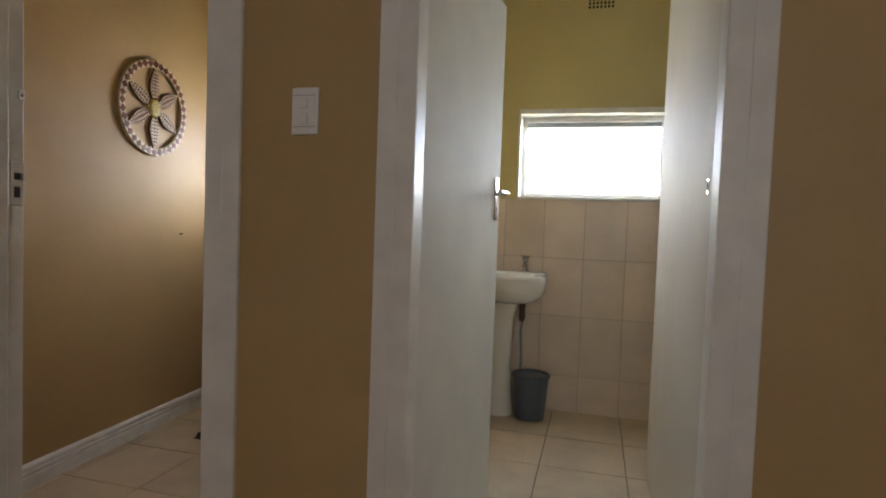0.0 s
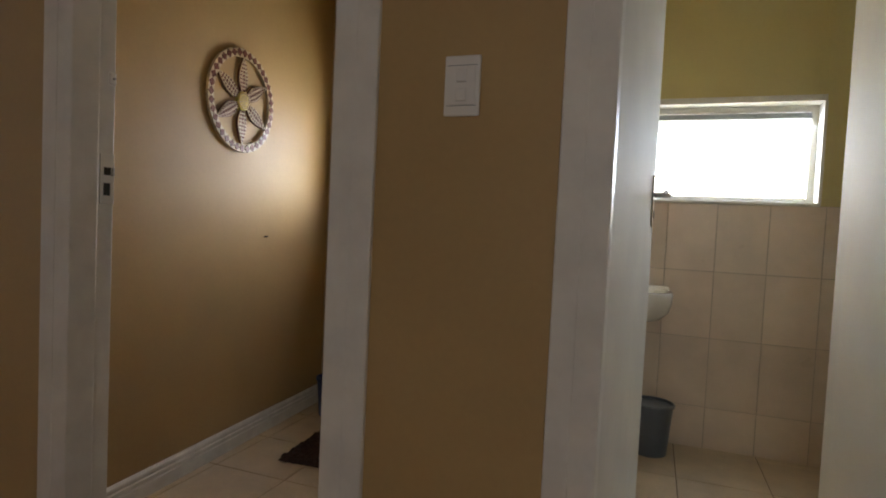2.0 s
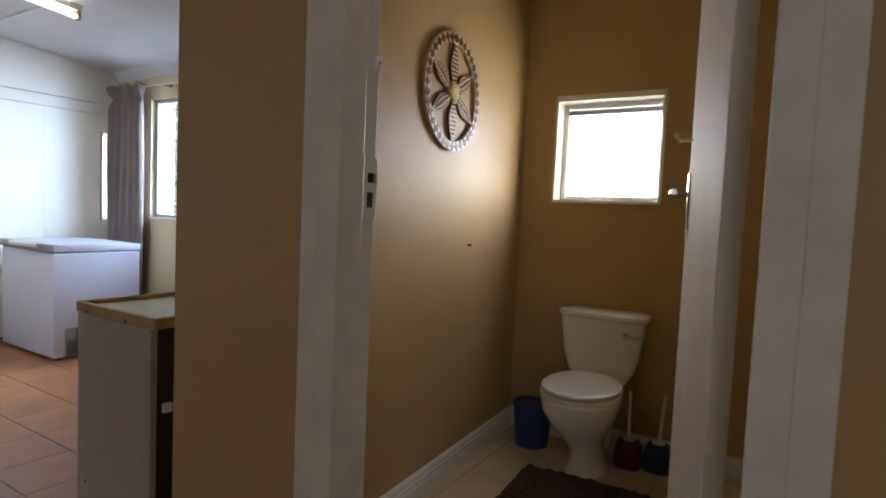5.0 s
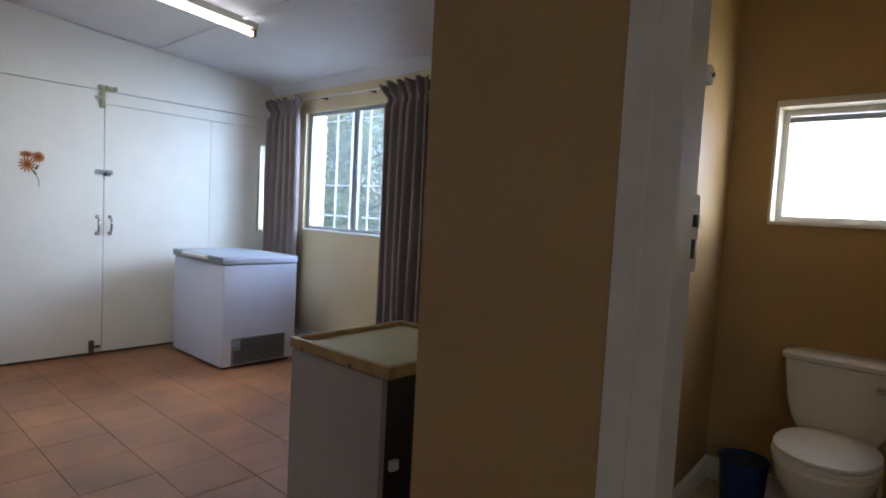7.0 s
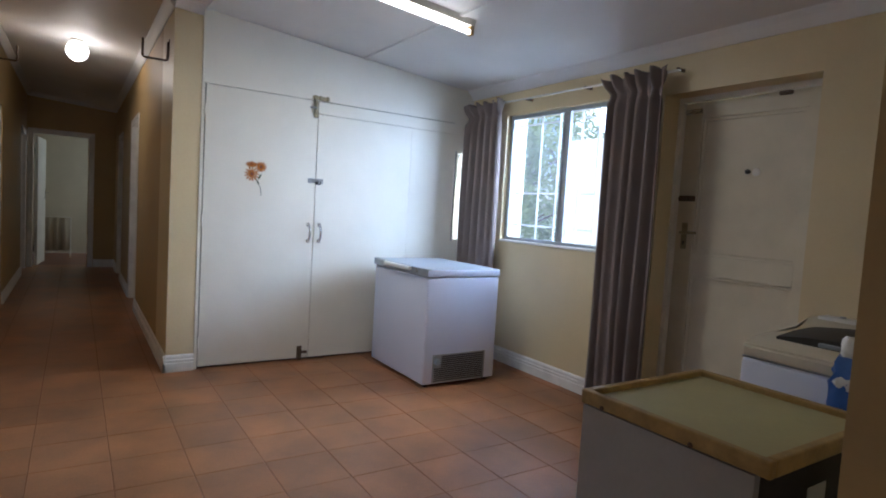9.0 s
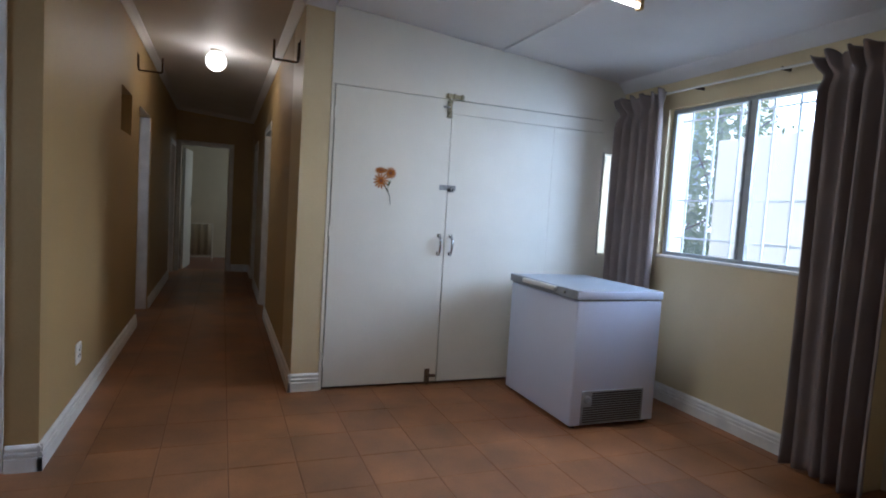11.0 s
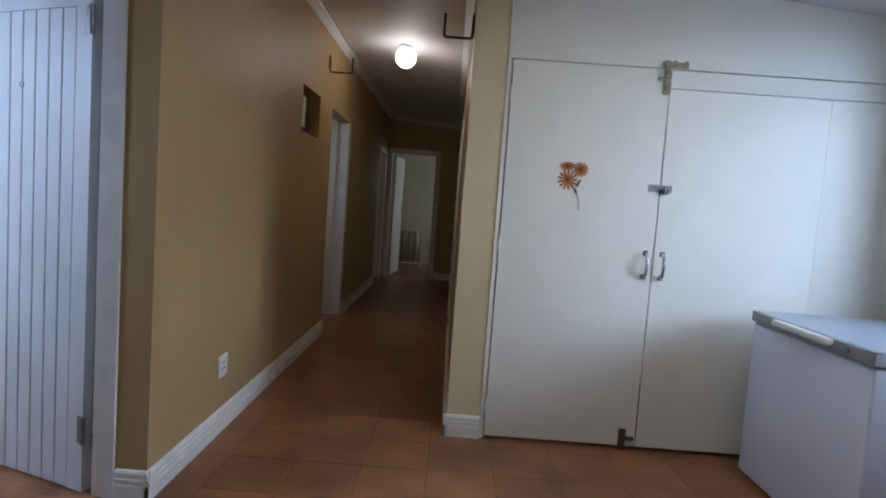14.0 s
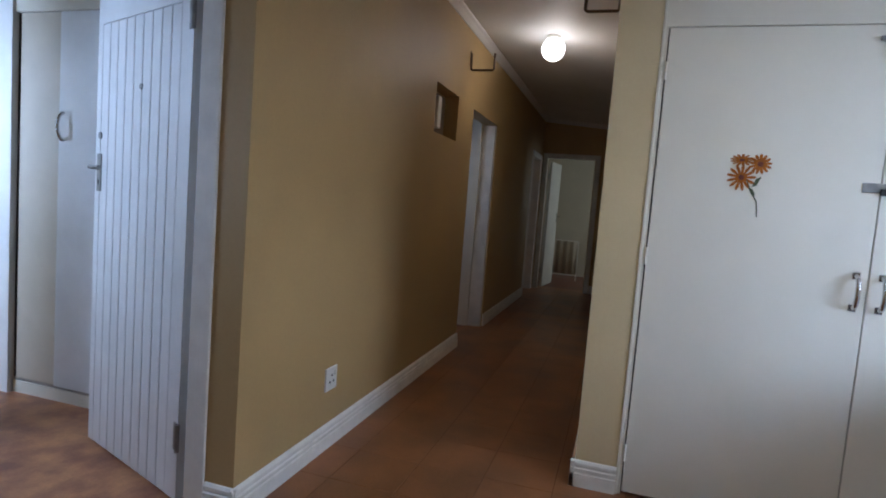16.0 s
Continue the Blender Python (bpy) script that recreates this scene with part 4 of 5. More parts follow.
def curtain(name, x0, x1, z0, z1, y, folds, label, seed):
    """Gathered cloth: deep folds, a puckered tape and a ruffled heading that flops over it."""
    ob = thing(name, 0, 0, 0, 0, label, "curtain", "curtains at the window")
    r = random.Random(seed)
    ph = [r.uniform(0, 6.28) for _ in range(6)]
    shift = [r.uniform(-0.28, 0.28) for _ in range(folds + 2)]
    deep = [r.uniform(0.65, 1.25) for _ in range(folds + 2)]
    bm = bmesh.new()
    nx = folds * 14
    levels = [i / 44 * 0.94 for i in range(45)] + [0.95, 0.958, 0.966, 0.974, 0.982, 0.991, 1.0]
    vs = []
    for v in levels:
        row = []
        for i in range(nx + 1):
            u = i / nx
            f = u * folds
            k = int(min(f, folds - 1))
            w = f - k
            blend = w * w * (3 - 2 * w)
            sh = shift[k] * (1 - blend) + shift[k + 1] * blend
            dp = deep[k] * (1 - blend) + deep[k + 1] * blend
            tape = math.exp(-((v - 0.945) / 0.018) ** 2)
            head = max(0.0, (v - 0.95) / 0.05)
            spread = 1.0 + 0.06 * (1 - v) * math.sin(2.2 * v + ph[0]) - 0.05 * tape + 0.12 * head
            x = (x0 + x1) / 2 + (u - 0.5) * (x1 - x0) * spread + 0.010 * math.sin(5 * v + 4 * u + ph[1]) * (1 - v)
            wave = math.sin(2 * math.pi * (f + sh + 0.05 * math.sin(2.2 * v + ph[3])))
            wave = math.copysign(abs(wave) ** 0.75, wave)
            d = 0.052 * dp * wave * (1 - 0.6 * tape) * (0.8 + 0.2 * math.sin(3 * v + 6 * u + ph[4]))
            d += 0.005 * math.sin(2 * math.pi * f * 2.0 + ph[2]) * v
            d -= head * (0.020 + 0.026 * math.sin(2 * math.pi * f * 1.45 + ph[5]))
            z = z0 + (z1 - z0) * v + head * (0.011 * math.sin(2 * math.pi * f * 0.9 + ph[2]) + 0.006 * math.sin(2 * math.pi * f * 2.1 + ph[4]))
            row.append(bm.verts.new((x, y + d, z)))
        vs.append(row)
    for ra, rb in zip(vs, vs[1:]):
        for i in range(nx):
            bm.faces.new((ra[i], ra[i + 1], rb[i + 1], rb[i]))
    o = part("cloth", bm, CURT, ob, smooth=True)
    o.modifiers.new("thickness", "SOLIDIFY").thickness = 0.003
    return ob


curtain("curtain", -6.12, -5.60, 0.03, 2.210, 3.395, 6, "gathered taupe curtain drawn aside behind the freezer", 2)
curtain("curtain", -4.44, -4.02, 0.02, 2.200, 3.395, 5, "gathered taupe curtain hanging to the floor", 7)

sl = thing("window_slit", 0, 0, 0, 0, "narrow bright side window beside the curtain", "window", kind="structure")
part("window_frame", boxes((-6.175, -6.16, 3.325, 3.34, 0.99, 1.81), (-6.175, -6.16, 3.45, 3.465, 0.99, 1.81)), ALU, sl)
p = part("pane", bx(-6.24, -6.235, 3.33, 3.46, 1.0, 1.80), FROST, sl)
p.visible_shadow = False

# ---- back door ----
door_frame("door_frame_back", -4.125, -3.17, 2.085, "white painted timber frame of the back door", at=3.655, wide=0.05, deep=0.07)
bd = thing("door_back", -4.085, 3.70, 0, 0, "white panelled back door with bolts and peephole, closed", "door", kind="structure")
W = 0.86
# Hidden sheet, added outside the leaf to block light leaking past the frame.
part("weather_board", bx(-0.05, W + 0.05, 0.055, 0.07, 0.0, 2.09), DOORC, bd)
part("leaf", bx(0, W, 0.020, 0.05, 0.012, 2.035), DOORC, bd)
for a in ((0, 0.125, 0.012, 2.035), (0.744, W, 0.012, 2.035)):
    part("stile", bx(a[0], a[1], 0, 0.022, a[2], a[3], bevel=0.003), DOORC, bd)
for a in ((1.935, 2.035), (0.955, 1.08), (0.012, 0.22)):
    part("rail", bx(0.125, 0.744, 0.001, 0.022, a[0], a[1], bevel=0.003), DOORC, bd)
for z0, z1 in ((0.22, 0.955), (1.08, 1.935)):
    for a in ((0.126, 0.146, z0 + 0.02, z1 - 0.02), (0.723, 0.743, z0 + 0.02, z1 - 0.02), (0.126, 0.743, z0, z0 + 0.02), (0.126, 0.743, z1 - 0.02, z1)):
        part("moulding", bx(a[0], a[1], 0.010, 0.021, a[2], a[3], bevel=0.004), DOORC, bd)
lever(bd, 0.065, 0.0, 1.215, -1, 1, metal=BRASS)
part("peephole", lathe([(0.024, 0), (0.022, 0.006), (0.012, 0.010)], 20), PLASTIC, bd).matrix_local = pose(0.479, 0.020, 1.594, 90)
part("peephole_lens", lathe([(0.014, 0), (0.014, 0.014)], 16), BLACK, bd).matrix_local = pose(0.432, 0.020, 1.597, 90)
for z, m in ((1.983, CHROME), (1.434, BRONZE)):
    b = part("barrel_bolt", bx(0.0, 0.12, -0.004, 0, z - 0.018, z + 0.018, bevel=0.001), m, bd, "barrel bolt")
    part("bolt_bar", pipe([(-0.045, -0.014, z), (0.11, -0.014, z)], 0.008), m, b, smooth=True)
    part("bolt_knob", pipe([(0.06, -0.014, z), (0.06, -0.034, z - 0.008)], 0.005), m, b)
    part("keeper", bx(-0.06, -0.03, -0.03, 0.0, z - 0.016, z + 0.016, bevel=0.003), m, b)
part("top_catch", bx(0.585, 0.655, -0.02, 0.0, 2.015, 2.05, bevel=0.004), BRONZE, bd, "dark catch at the head")
for z in (0.25, 1.75):
    part("hinge", pipe([(W + 0.004, -0.004, z), (W + 0.004, -0.004, z + 0.1)], 0.007), STEEL, bd, smooth=True)

# ---- low cabinet and washing machine ----
lc = thing("low_cabinet", -2.78, 1.50, 0, 0, "dull white cabinet with a yellow pine-edged top", "cabinet")
for a in ((0.006, 0.445, 0.005, 0.025, 0.05, 0.79), (0.006, 0.026, 0.025, 0.495, 0.05, 0.79), (0.026, 0.445, 0.475, 0.495, 0.05, 0.79), (0.026, 0.445, 0.025, 0.475, 0.05, 0.07)):
    part("panel", bx(*a), CABW, lc)
# Dark slab across the open side; its colour stands for the shade inside.
part("interior", bx(0.40, 0.447, 0.025, 0.475, 0.07, 0.79), DARKC, lc, "dark slab standing for the shade in the open side")
part("top_panel", bx(0.02, 0.455, 0.02, 0.485, 0.79, 0.815), FELT, lc, "pale yellow green top")
for a in ((0, 0.475, 0, 0.022), (0, 0.475, 0.488, 0.51), (0, 0.022, 0.022, 0.488), (0.453, 0.475, 0.022, 0.488)):
    part("edging", bx(a[0], a[1], a[2], a[3], 0.794, 0.830, bevel=0.004), WOODY, lc)
for x, z in ((0.07, 0.80), (0.31, 0.80), (0.06, 0.20), (0.38, 0.12)):
    part("screw", lathe([(0.006, 0), (0.005, 0.003)], 10), BRONZE, lc).matrix_local = pose(x, 0.005 if z < 0.7 else 0.0, z, 90)
part("catch", bx(0.446, 0.462, 0.04, 0.07, 0.52, 0.55, bevel=0.003), PLASTIC, lc)
part("label_plate", bx(0.447, 0.449, 0.22, 0.30, 0.66, 0.72), PLASTIC, lc)
for a, b in product((0.03, 0.42), (0.03, 0.46)):
    part("leg", lathe([(0.018, 0), (0.02, 0.05)], 12, cx=a, cy=b), BLACK, lc)

wm = thing("washing_machine", -2.96, 2.56, 0.0, 0, "white top-loading washing machine with a smoky lid", "washing machine")
part("body", bx(0, 0.56, 0, 0.58, 0.02, 0.775, bevel=0.014, seg=3), FRZ, wm, smooth=True)
part("seam", bx(0.004, 0.556, 0.004, 0.576, 0.775, 0.781), GREYPL, wm)
deck = [(0.0, 0.781), (0.58, 0.781), (0.58, 0.90), (0.50, 0.905), (0.40, 0.862), (0.04, 0.846), (0.0, 0.825)]
bm = ring_loft(bmesh.new(), [[(x, y, z) for y, z in deck] for x in (0.0, 0.56)])
bmesh.ops.bevel(bm, geom=bm.edges[:], offset=0.009, segments=2, affect="EDGES")
part("top_deck", bm, DOORC, wm, "yellowed white plastic top", smooth=True)
rings = []
for k in range(9):
    x = 0.07 + 0.42 * k / 8
    h = 0.012 + 0.022 * math.sin(math.pi * k / 8)
    rings.append([(x, 0.11, 0.848), (x, 0.11, 0.848 + h), (x, 0.25, 0.858 + h * 1.35), (x, 0.395, 0.866 + h), (x, 0.395, 0.858)])
lw = part("lid", ring_loft(bmesh.new(), rings), DARKC, wm, "smoky dark arched lid", smooth=True)
part("grip", bx(0.22, 0.34, 0.095, 0.118, 0.853, 0.868, bevel=0.004), GREYPL, lw)
part("control_panel", bx(0.04, 0.52, 0.49, 0.57, 0.898, 0.915, bevel=0.005), PLASTIC, wm)
for a in (0.12, 0.20, 0.28):
    part("button", lathe([(0.012, 0.914), (0.011, 0.921), (0.006, 0.922)], 14, cx=a, cy=0.53), GREYPL, wm, smooth=True)
part("dial", lathe([(0.028, 0.914), (0.026, 0.93), (0.018, 0.934)], 20, cx=0.42, cy=0.53), GREYPL, wm, smooth=True)
for a, b in product((0.05, 0.51), (0.05, 0.53)):
    part("foot", lathe([(0.02, 0), (0.02, 0.03)], 12, cx=a, cy=b), BLACK, wm)
bt = thing("plastic_bag", -2.565, 2.518, 0.0, 0, "crumpled blue and white plastic bag hung on the machine's front", "bag")
rnd = random.Random(9)


def crumpled(z0, z1, w, d, n=9):
    rings = []
    for k in range(n + 1):
        z, bulge = z0 + (z1 - z0) * k / n, 0.75 + 0.35 * math.sin(math.pi * (0.2 + 0.7 * k / n))
        rings.append([(x * bulge * rnd.uniform(0.84, 1.12), min(0.038, y * bulge * rnd.uniform(0.7, 1.15)), z + rnd.uniform(-0.006, 0.006)) for x, y, _ in oval(0, 0, 0, w, d, 2.4, 22)])
    return ring_loft(bmesh.new(), rings)


part("bag", crumpled(0.66, 0.865, 0.062, 0.034), BLUEB, bt, smooth=True)
part("bag_neck", crumpled(0.86, 0.93, 0.042, 0.022, 5), PLASTIC, bt, "white knotted top", smooth=True)
part("print_band", crumpled(0.765, 0.80, 0.066, 0.036, 3), PLASTIC, bt, "white printed band", smooth=True)

# ---- lamps ----
tl = thing("fluorescent_lamp", -4.79, 1.86, 0, 0, "lit fluorescent batten lamp on the ceiling", "ceiling lamp")
bm = bmesh.new()
ring_loft(bm, [[(-0.03, y, ceiling_z(1.86 + y) - 0.001), (0.03, y, ceiling_z(1.86 + y) - 0.001), (0.022, y, ceiling_z(1.86 + y) - 0.04), (-0.022, y, ceiling_z(1.86 + y) - 0.04)] for y in (-0.62, 0.62)])
part("batten", bm, FRAMEW, tl)
part("tube", pipe([(0, y, ceiling_z(1.86 + y) - 0.075) for y in (-0.595, 0.595)], 0.014, 14), TUBE, tl, "glowing glass tube", smooth=True)
for y in (-0.605, 0.605):
    part("lamp_holder", bx(-0.02, 0.02, y - 0.012, y + 0.012, ceiling_z(1.86 + y) - 0.095, ceiling_z(1.86 + y) - 0.035, bevel=0.003), WOODY, tl, "yellowed plastic holder")
gl = thing("globe_lamp", -8.2, 0.4, 0, 0, "lit opal glass globe lamp on the corridor ceiling", "ceiling lamp")
gz = ceiling_z(0.4)
part("base", lathe([(0.058, gz - 0.002), (0.058, gz - 0.018), (0.05, gz - 0.03)], 24), FRAMEW, gl, smooth=True)
part("globe", lathe([(0.05, gz - 0.026)] + [(0.092 * math.sin(a), gz - 0.105 + 0.092 * math.cos(a)) for a in [0.6 + 0.16 * i for i in range(16)]] + [(0.001, gz - 0.197)], 28), GLOBE, gl, "glowing opal globe", smooth=True)


def wall_hook(x, y, z, out, reach, label):
    ob = thing("wall_bracket", x, y, z, 0, label, "bracket", "brackets along the corridor")
    part("bar", pipe([(0, 0, 0.13), (0, out * 0.008, 0.13), (0, out * 0.012, 0.005), (0, out * 0.02, 0), (0, out * (reach - 0.01), 0), (0, out * reach, 0.008), (0, out * reach, 0.13)], 0.008), BRONZE, ob, smooth=True)
    part("wall_plate", bx(-0.012, 0.012, 0, out * 0.004, 0.03, 0.15, bevel=0.001), BRONZE, ob)
    return ob


wall_hook(-8.05, -0.235, 2.33, 1, 0.20, "brown U-shaped metal bracket high on the corridor wall")
wall_hook(-6.40, 0.957, 2.215, -1, 0.17, "brown U-shaped metal bracket high on the corridor wall")
nb = thing("distribution_box", -7.78, -0.352, 1.76, 0, "dark meter fitting inside the wall niche", "meter")
part("back_plate", bx(0, 0.30, 0.0, 0.02, 0, 0.29, bevel=0.003), BRONZE, nb)
part("cover", bx(0.20, 0.28, 0.02, 0.06, 0.03, 0.26, bevel=0.008), PLASTIC, nb)
part("knob", lathe([(0.018, 0), (0.018, 0.03)], 14), BLACK, nb).matrix_local = pose(0.42, 0.02, 0.0, -90)

# ---- plank door and wardrobe in the side room ----
pd = thing("door_plank", -5.272, -0.50, 0.01, 250.2, "white tongue-and-groove plank door standing ajar", "door", kind="structure")
DW, DH, DT = 0.81, 2.03, 0.04
part("leaf", bx(0.0, DW, -DT, -0.008, 0, DH, bevel=0.002), DOORW, pd)
part("border", boxes((0, 0.085, -0.008, 0.0, 0, DH), (DW - 0.045, DW, -0.008, 0, 0, DH), (0.085, DW - 0.045, -0.008, 0, DH - 0.12, DH)), DOORW, pd)
np_ = 9
for i in range(np_):
    a, b = 0.085 + (DW - 0.13) * i / np_, 0.085 + (DW - 0.13) * (i + 1) / np_
    part("plank", bx(a + 0.003, b - 0.003, -0.009, 0.0, 0.0, DH - 0.123, bevel=0.002, seg=1), DOORW, pd)
part("groove_back", bx(0.085, DW - 0.045, -0.0085, -0.0065, 0.0, DH - 0.12), GREYPL, pd)
lever(pd, DW - 0.05, 0.0, 1.275, 1, -1, metal=STEEL)
part("spy_hole", lathe([(0.012, 0), (0.012, 0.004)], 16), STEEL, pd).matrix_local = pose(0.39, 0.0, 1.615, -90)
part("lock_cylinder", lathe([(0.015, 0), (0.015, 0.006)], 16), STEEL, pd).matrix_local = pose(DW - 0.05, 0.0, 1.42, -90)
for z in (0.2, 1.80):
    h = part("hinge", pipe([(-0.006, 0.006, z), (-0.006, 0.006, z + 0.11)], 0.009), STEEL, pd, smooth=True)
    part("hinge_leaf", bx(0.0, 0.03, 0.0, 0.002, z, z + 0.11), STEEL, h)

wd = thing("wardrobe", -5.80, -3.2, 0, 0, "off-white built-in wardrobe with ring handles", "wardrobe")
part("plinth", bx(-0.6, -0.012, 0, 2.7, 0.0, 0.07), CUPB, wd)
part("carcass", bx(-0.6, -0.02, 0, 2.7, 0.07, 2.6), CABW, wd)
BEIGED = mat("beige wardrobe board", (0.58, 0.52, 0.42), 0.5, var=0.06, scale=6, bump=0.06)
for y0, y1, m in ((1.098, 1.385, BEIGED), (1.39, 1.86, DOORW), (1.865, 2.34, DOORW)):
    d = part("door", bx(-0.019, -0.010 if y0 < 1.2 else 0.0, y0, y1, 0.09, 2.08, bevel=0.003), m, wd)
    if y0 > 1.2:
        hy = y0 + 0.035 if y0 < 1.5 else y1 - 0.05
        pts = [(0.036 * math.sin(math.pi * k / 8), hy, 1.49 - 0.072 * math.cos(math.pi * k / 8)) for k in range(9)]
        part("handle", pipe(pts, 0.008, 10), CHROME, d, "chrome bow handle", smooth=True)
# Black strip puts the shade between stile and beige door into colour.
part("gap", bx(-0.019, -0.016, 1.074, 1.10, 0.09, 2.08), BLACK, wd)
part("stile", bx(-0.019, 0.02, 0.93, 1.074, 0.0, 2.5, bevel=0.003), DOORW, wd)
part("head_rail", bx(-0.019, 0.004, 1.074, 2.7, 2.085, 2.6, bevel=0.003), CUPB, wd)

# far room: pale gathered cloth and low box beneath
fc = thing("far_curtain", 0, 0, 0, 0, "pale grey gathered cloth hanging low in the far room", "curtain")
bm = bmesh.new()
vs = [[bm.verts.new((-14.2 + 0.035 * math.sin(i * 1.05), -0.25 + i * 0.02, z)) for i in range(30)] for z in (0.12, 0.45, 0.72)]
for a, b in zip(vs, vs[1:]):
    for i in range(29):
        bm.faces.new((a[i], a[i + 1], b[i + 1], b[i]))
o = part("cloth", bm, PALE, fc, smooth=True)
o.modifiers.new("thickness", "SOLIDIFY").thickness = 0.004
part("rail", pipe([(-14.2, -0.27, 0.725), (-14.2, 0.35, 0.725)], 0.01), FRAMEW, fc)
part("leg", pipe([(-14.2, -0.26, 0.0), (-14.2, -0.26, 0.72)], 0.012), FRAMEW, fc)
part("leg", pipe([(-14.2, 0.34, 0.0), (-14.2, 0.34, 0.72)], 0.012), FRAMEW, fc)

# ---- outside ----
struct("ground", boxes((-60, 60, 3.93, 120, -0.35, -0.25)), GRASS, "dry lawn outside the house")
struct("backdrop", boxes((-120, 120, 119, 120, -0.25, 60)), MIST, "hazy bright sky behind the garden")
gw = thing("garden_wall", -3.4, 7.6, -0.25, 0, "sunlit white plastered garden wall", "wall", kind="structure")
part("wall", bx(-5.7, 4.5, 0, 0.25, 0, 2.85, bevel=0.02), LIME, gw)


def shrub(name, x, y, h, spread, n, seed, label):
    ob = thing(name, x, y, -0.25, 0, label, "tree", "garden shrubs")
    r = random.Random(seed)
    bm = bmesh.new()
    pipe([(0, 0, 0), (0.05, 0.02, h * 0.3), (-0.04, 0.05, h * 0.6), (0.03, 0, h * 0.9)], 0.05, 8, bm)
    for _ in range(7):
        a, z = r.uniform(0, 6.28), r.uniform(0.15, 0.7) * h
        pipe([(0, 0, z), (math.cos(a) * spread * 0.4, math.sin(a) * spread * 0.4, z + h * 0.14), (math.cos(a) * spread * 0.8, math.sin(a) * spread * 0.8, z + h * 0.22)], 0.018, 6, bm)
    part("trunk", bm, BARK, ob)
    verts, faces = [], []
    for _ in range(n):
        a, u = r.uniform(0, 6.28), r.random() ** 0.5
        z = r.uniform(0.05, 1.0)
        wv = spread * (0.55 + 0.45 * math.sin(z * 2.9)) * (0.75 + 0.25 * math.sin(5 * a + 7 * z))
        p = Vector((math.cos(a) * u * wv, math.sin(a) * u * wv, z * h))
        q = Euler((r.uniform(-1, 1), r.uniform(-1, 1), r.uniform(0, 6.28))).to_matrix()
        s, w = r.uniform(0.05, 0.11), r.uniform(0.35, 0.5)
        k = len(verts)
        verts += [tuple(p + q @ Vector(v) * s) for v in ((-1, 0, 0), (-0.1, w, 0.12), (1, 0, 0), (-0.1, -w, 0.12))]
        faces += [(k, k + 1, k + 2), (k, k + 2, k + 3)]
    me = bpy.data.meshes.new("crown")
    me.from_pydata(verts, [], faces)
    me.materials.append(LEAF)
    o = new("crown", me)
    o.parent = ob
    return ob


shrub("garden_tree", -11.6, 7.6, 3.6, 1.5, 5000, 1, "leafy green garden tree with gaps of sky")
shrub("garden_tree", -6.4, 9.6, 4.2, 1.7, 5000, 2, "leafy green garden tree with gaps of sky")
shrub("garden_tree", -10.8, 9.4, 4.4, 1.8, 5000, 3, "leafy green garden tree with gaps of sky")
shrub("garden_tree", -9.6, 6.6, 1.7, 0.8, 3000, 4, "low leafy green garden bush")
shrub("garden_tree", -10.3, 7.4, 3.2, 1.2, 4500, 8, "leafy green garden tree with gaps of sky")
shrub("garden_tree", -4.4, 10.5, 4.6, 1.6, 2200, 6, "leafy green garden tree behind the white wall")


# ---- tiles ----
def tile_mesh(name, w, d, h, m, c=0.003):
    bm = bmesh.new()
    a, b = w / 2, d / 2
    ring_loft(bm, [[(-a, -b, 0), (a, -b, 0), (a, b, 0), (-a, b, 0)], [(-a, -b, h - c), (a, -b, h - c), (a, b, h - c), (-a, b, h - c)],
                   [(-a + c, -b + c, h), (a - c, -b + c, h), (a - c, b - c, h), (-a + c, b - c, h)]])
    me = bpy.data.meshes.new(name)
    bm.to_mesh(me)
    bm.free()
    me.materials.append(m)
    return me


def lay(mesh, holder, m):
    o = new("tile", mesh)
    o.parent = holder
    o.matrix_local = m
    return o


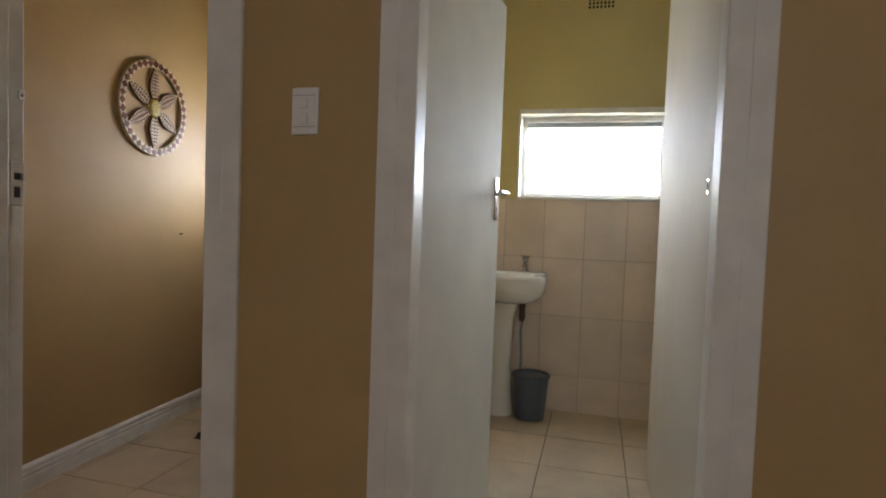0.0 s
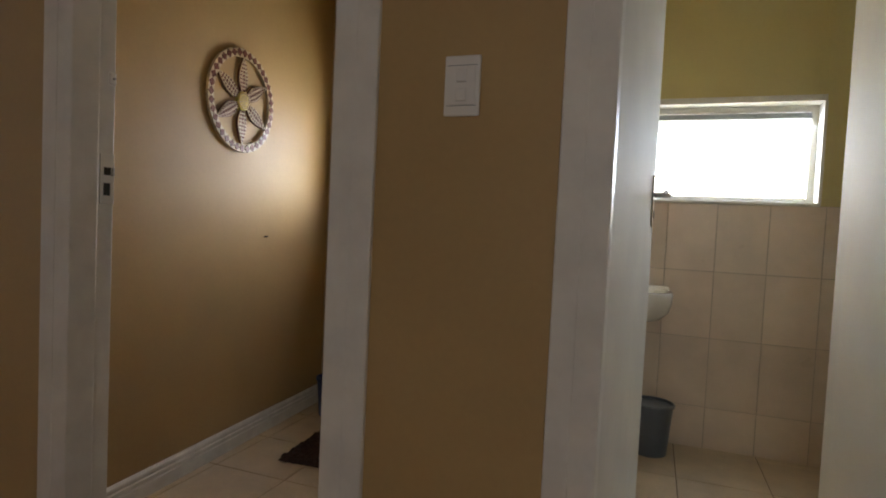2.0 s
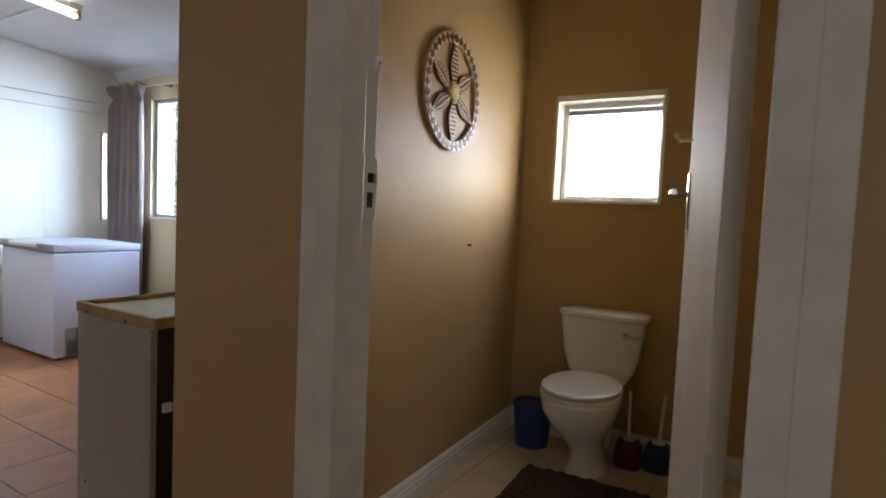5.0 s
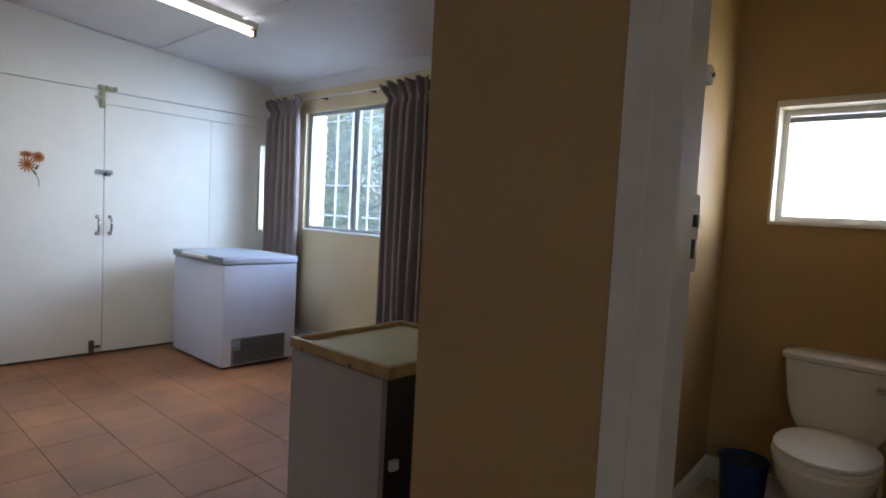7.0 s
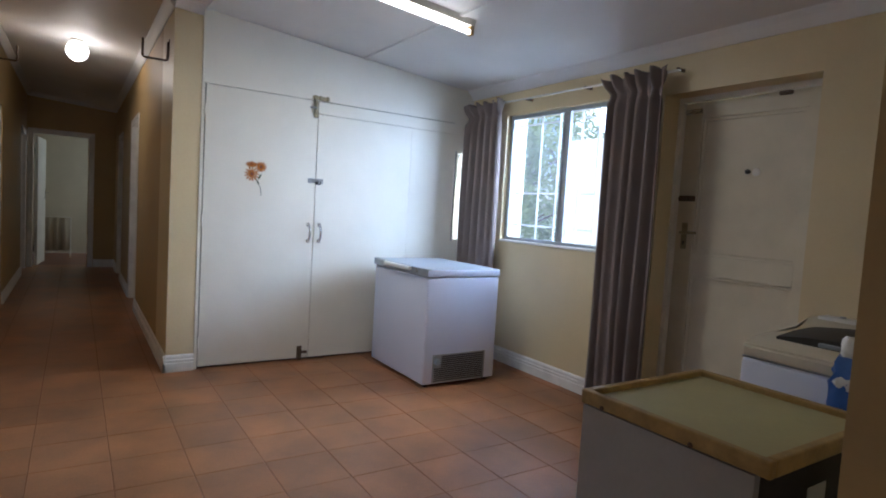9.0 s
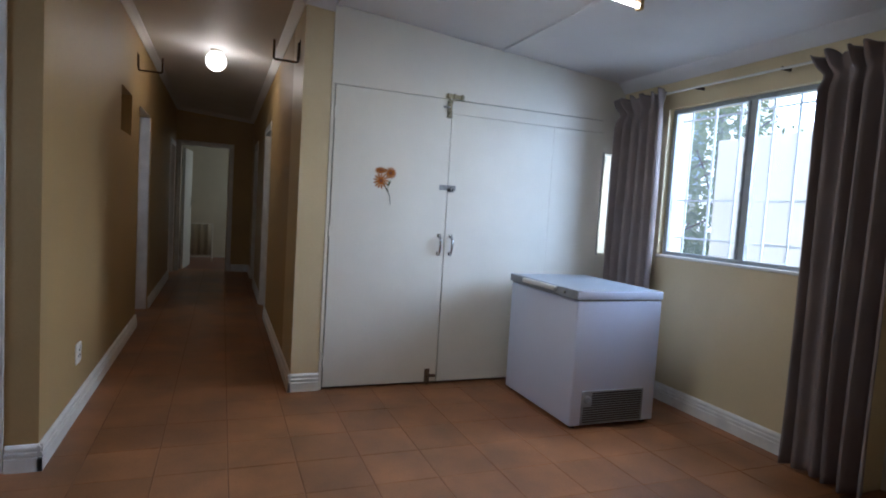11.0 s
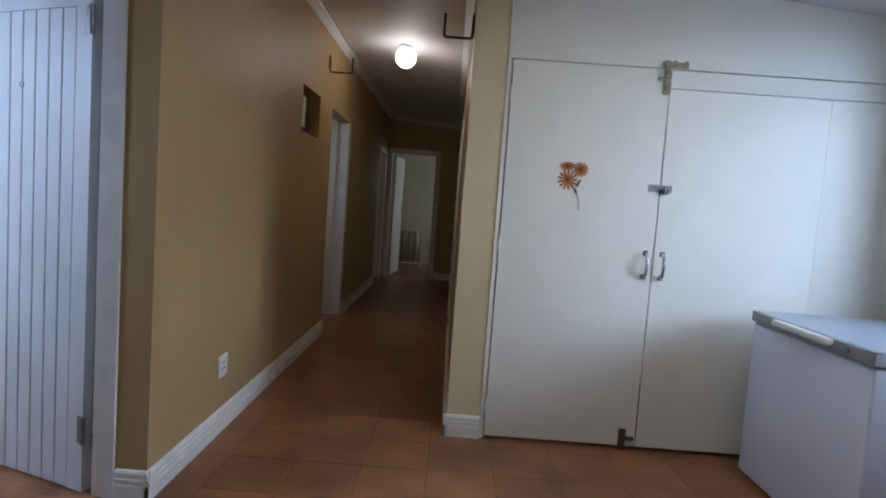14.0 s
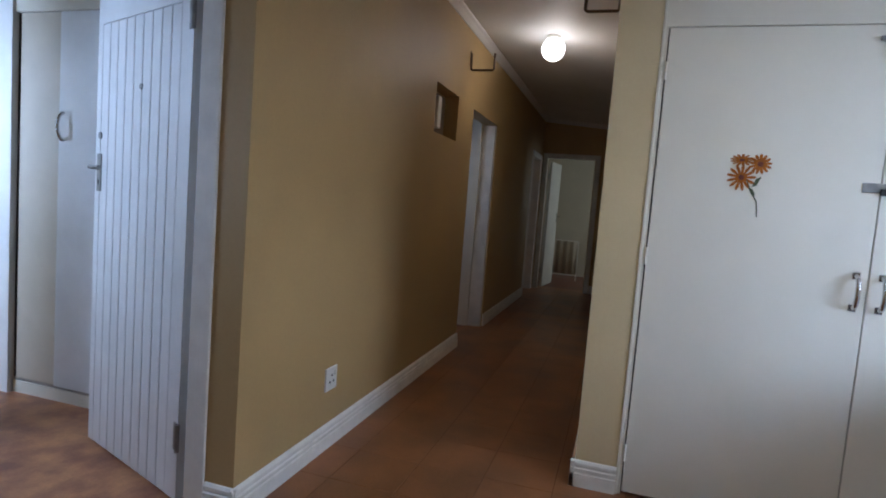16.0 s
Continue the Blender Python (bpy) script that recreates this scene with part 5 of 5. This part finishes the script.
floor_ob = bpy.data.objects["floor"]
rnd = random.Random(11)
P = 0.315
terra = tile_mesh("terracotta", P - 0.0015, P - 0.004, 0.0075, TERRA, 0.0018)
rest = bmesh.new()
for i, j in product(range(-26, 24), range(-11, 11)):
    x, y = -5.08 + P * (i + 0.5), 0.562 + P * (j + 0.5)
    near = -6.31 < x < -2.4 and -0.1 < y < 3.65
    corr = -12.9 < x < -6.1 and -0.45 < y < 1.15
    other = (-6.31 <= x < 2.1 and -2.1 < y <= -0.1) or (-2.4 <= x < 2.1 and -0.1 <= y < 1.6) or (-5.36 < x < -4.2 and -3.6 < y < -2.1)
    if near and not (x < -6.1 and y < 1.15):
        lay(terra, floor_ob, pose(x, y, -0.0065 + rnd.uniform(0, 0.0008), rnd.uniform(-0.15, 0.15), rnd.uniform(-0.15, 0.15), rnd.uniform(-0.3, 0.3)))
    elif corr or other:
        box(rest, x - P / 2 + 0.0008, x + P / 2 - 0.0008, y - P / 2 + 0.0018, y + P / 2 - 0.0018, -0.006, 0.0008)
tagged(part("tiles_beyond", rest, TERRA, floor_ob), kind="stuff")

wet, wet_bath = bpy.data.objects["floor_toilet"], bpy.data.objects["floor_bath"]
Q = 0.405
beige = tile_mesh("beige", Q - 0.005, Q - 0.005, 0.004, BEIGE, 0.002)
for i, j in product(range(-3, 3), range(-1, 5)):
    x, y = -1.575 + Q * (i + 0.5), 1.76 + Q * (j + 0.5)
    if -2.4 < x < -0.3 and y < 3.75:
        lay(beige, wet, pose(x, y, TF))
for i, j in product(range(-2, 6), range(0, 6)):
    x, y = 0.17 + Q * (i + 0.5), 1.60 + Q * (j + 0.5)
    if -0.55 < x < 2.2 and y < 3.75:
        lay(beige, wet_bath, pose(x, y, 0.0))
cut = tile_mesh("beige_cut", Q - 0.005, 0.070, 0.004, BEIGE, 0.002)
for i in range(-1, 5):
    lay(cut, wet_bath, pose(0.17 + Q * (i + 0.5), 3.657, 0.0))
for i in range(-2, 3):
    lay(cut, wet, pose(-1.575 + Q * (i + 0.5), 3.657, TF))
bed = bpy.data.objects["wall_bath_tile_bed"]
for k in range(4):
    wm_ = tile_mesh("walltile", 0.244, YT[k + 1] - YT[k] - 0.004, 0.004, WTILE, 0.0015)
    for i in range(10):
        lay(wm_, bed, pose((XT[i] + XT[i + 1]) / 2, 3.694, (YT[k] + YT[k + 1]) / 2, 90))
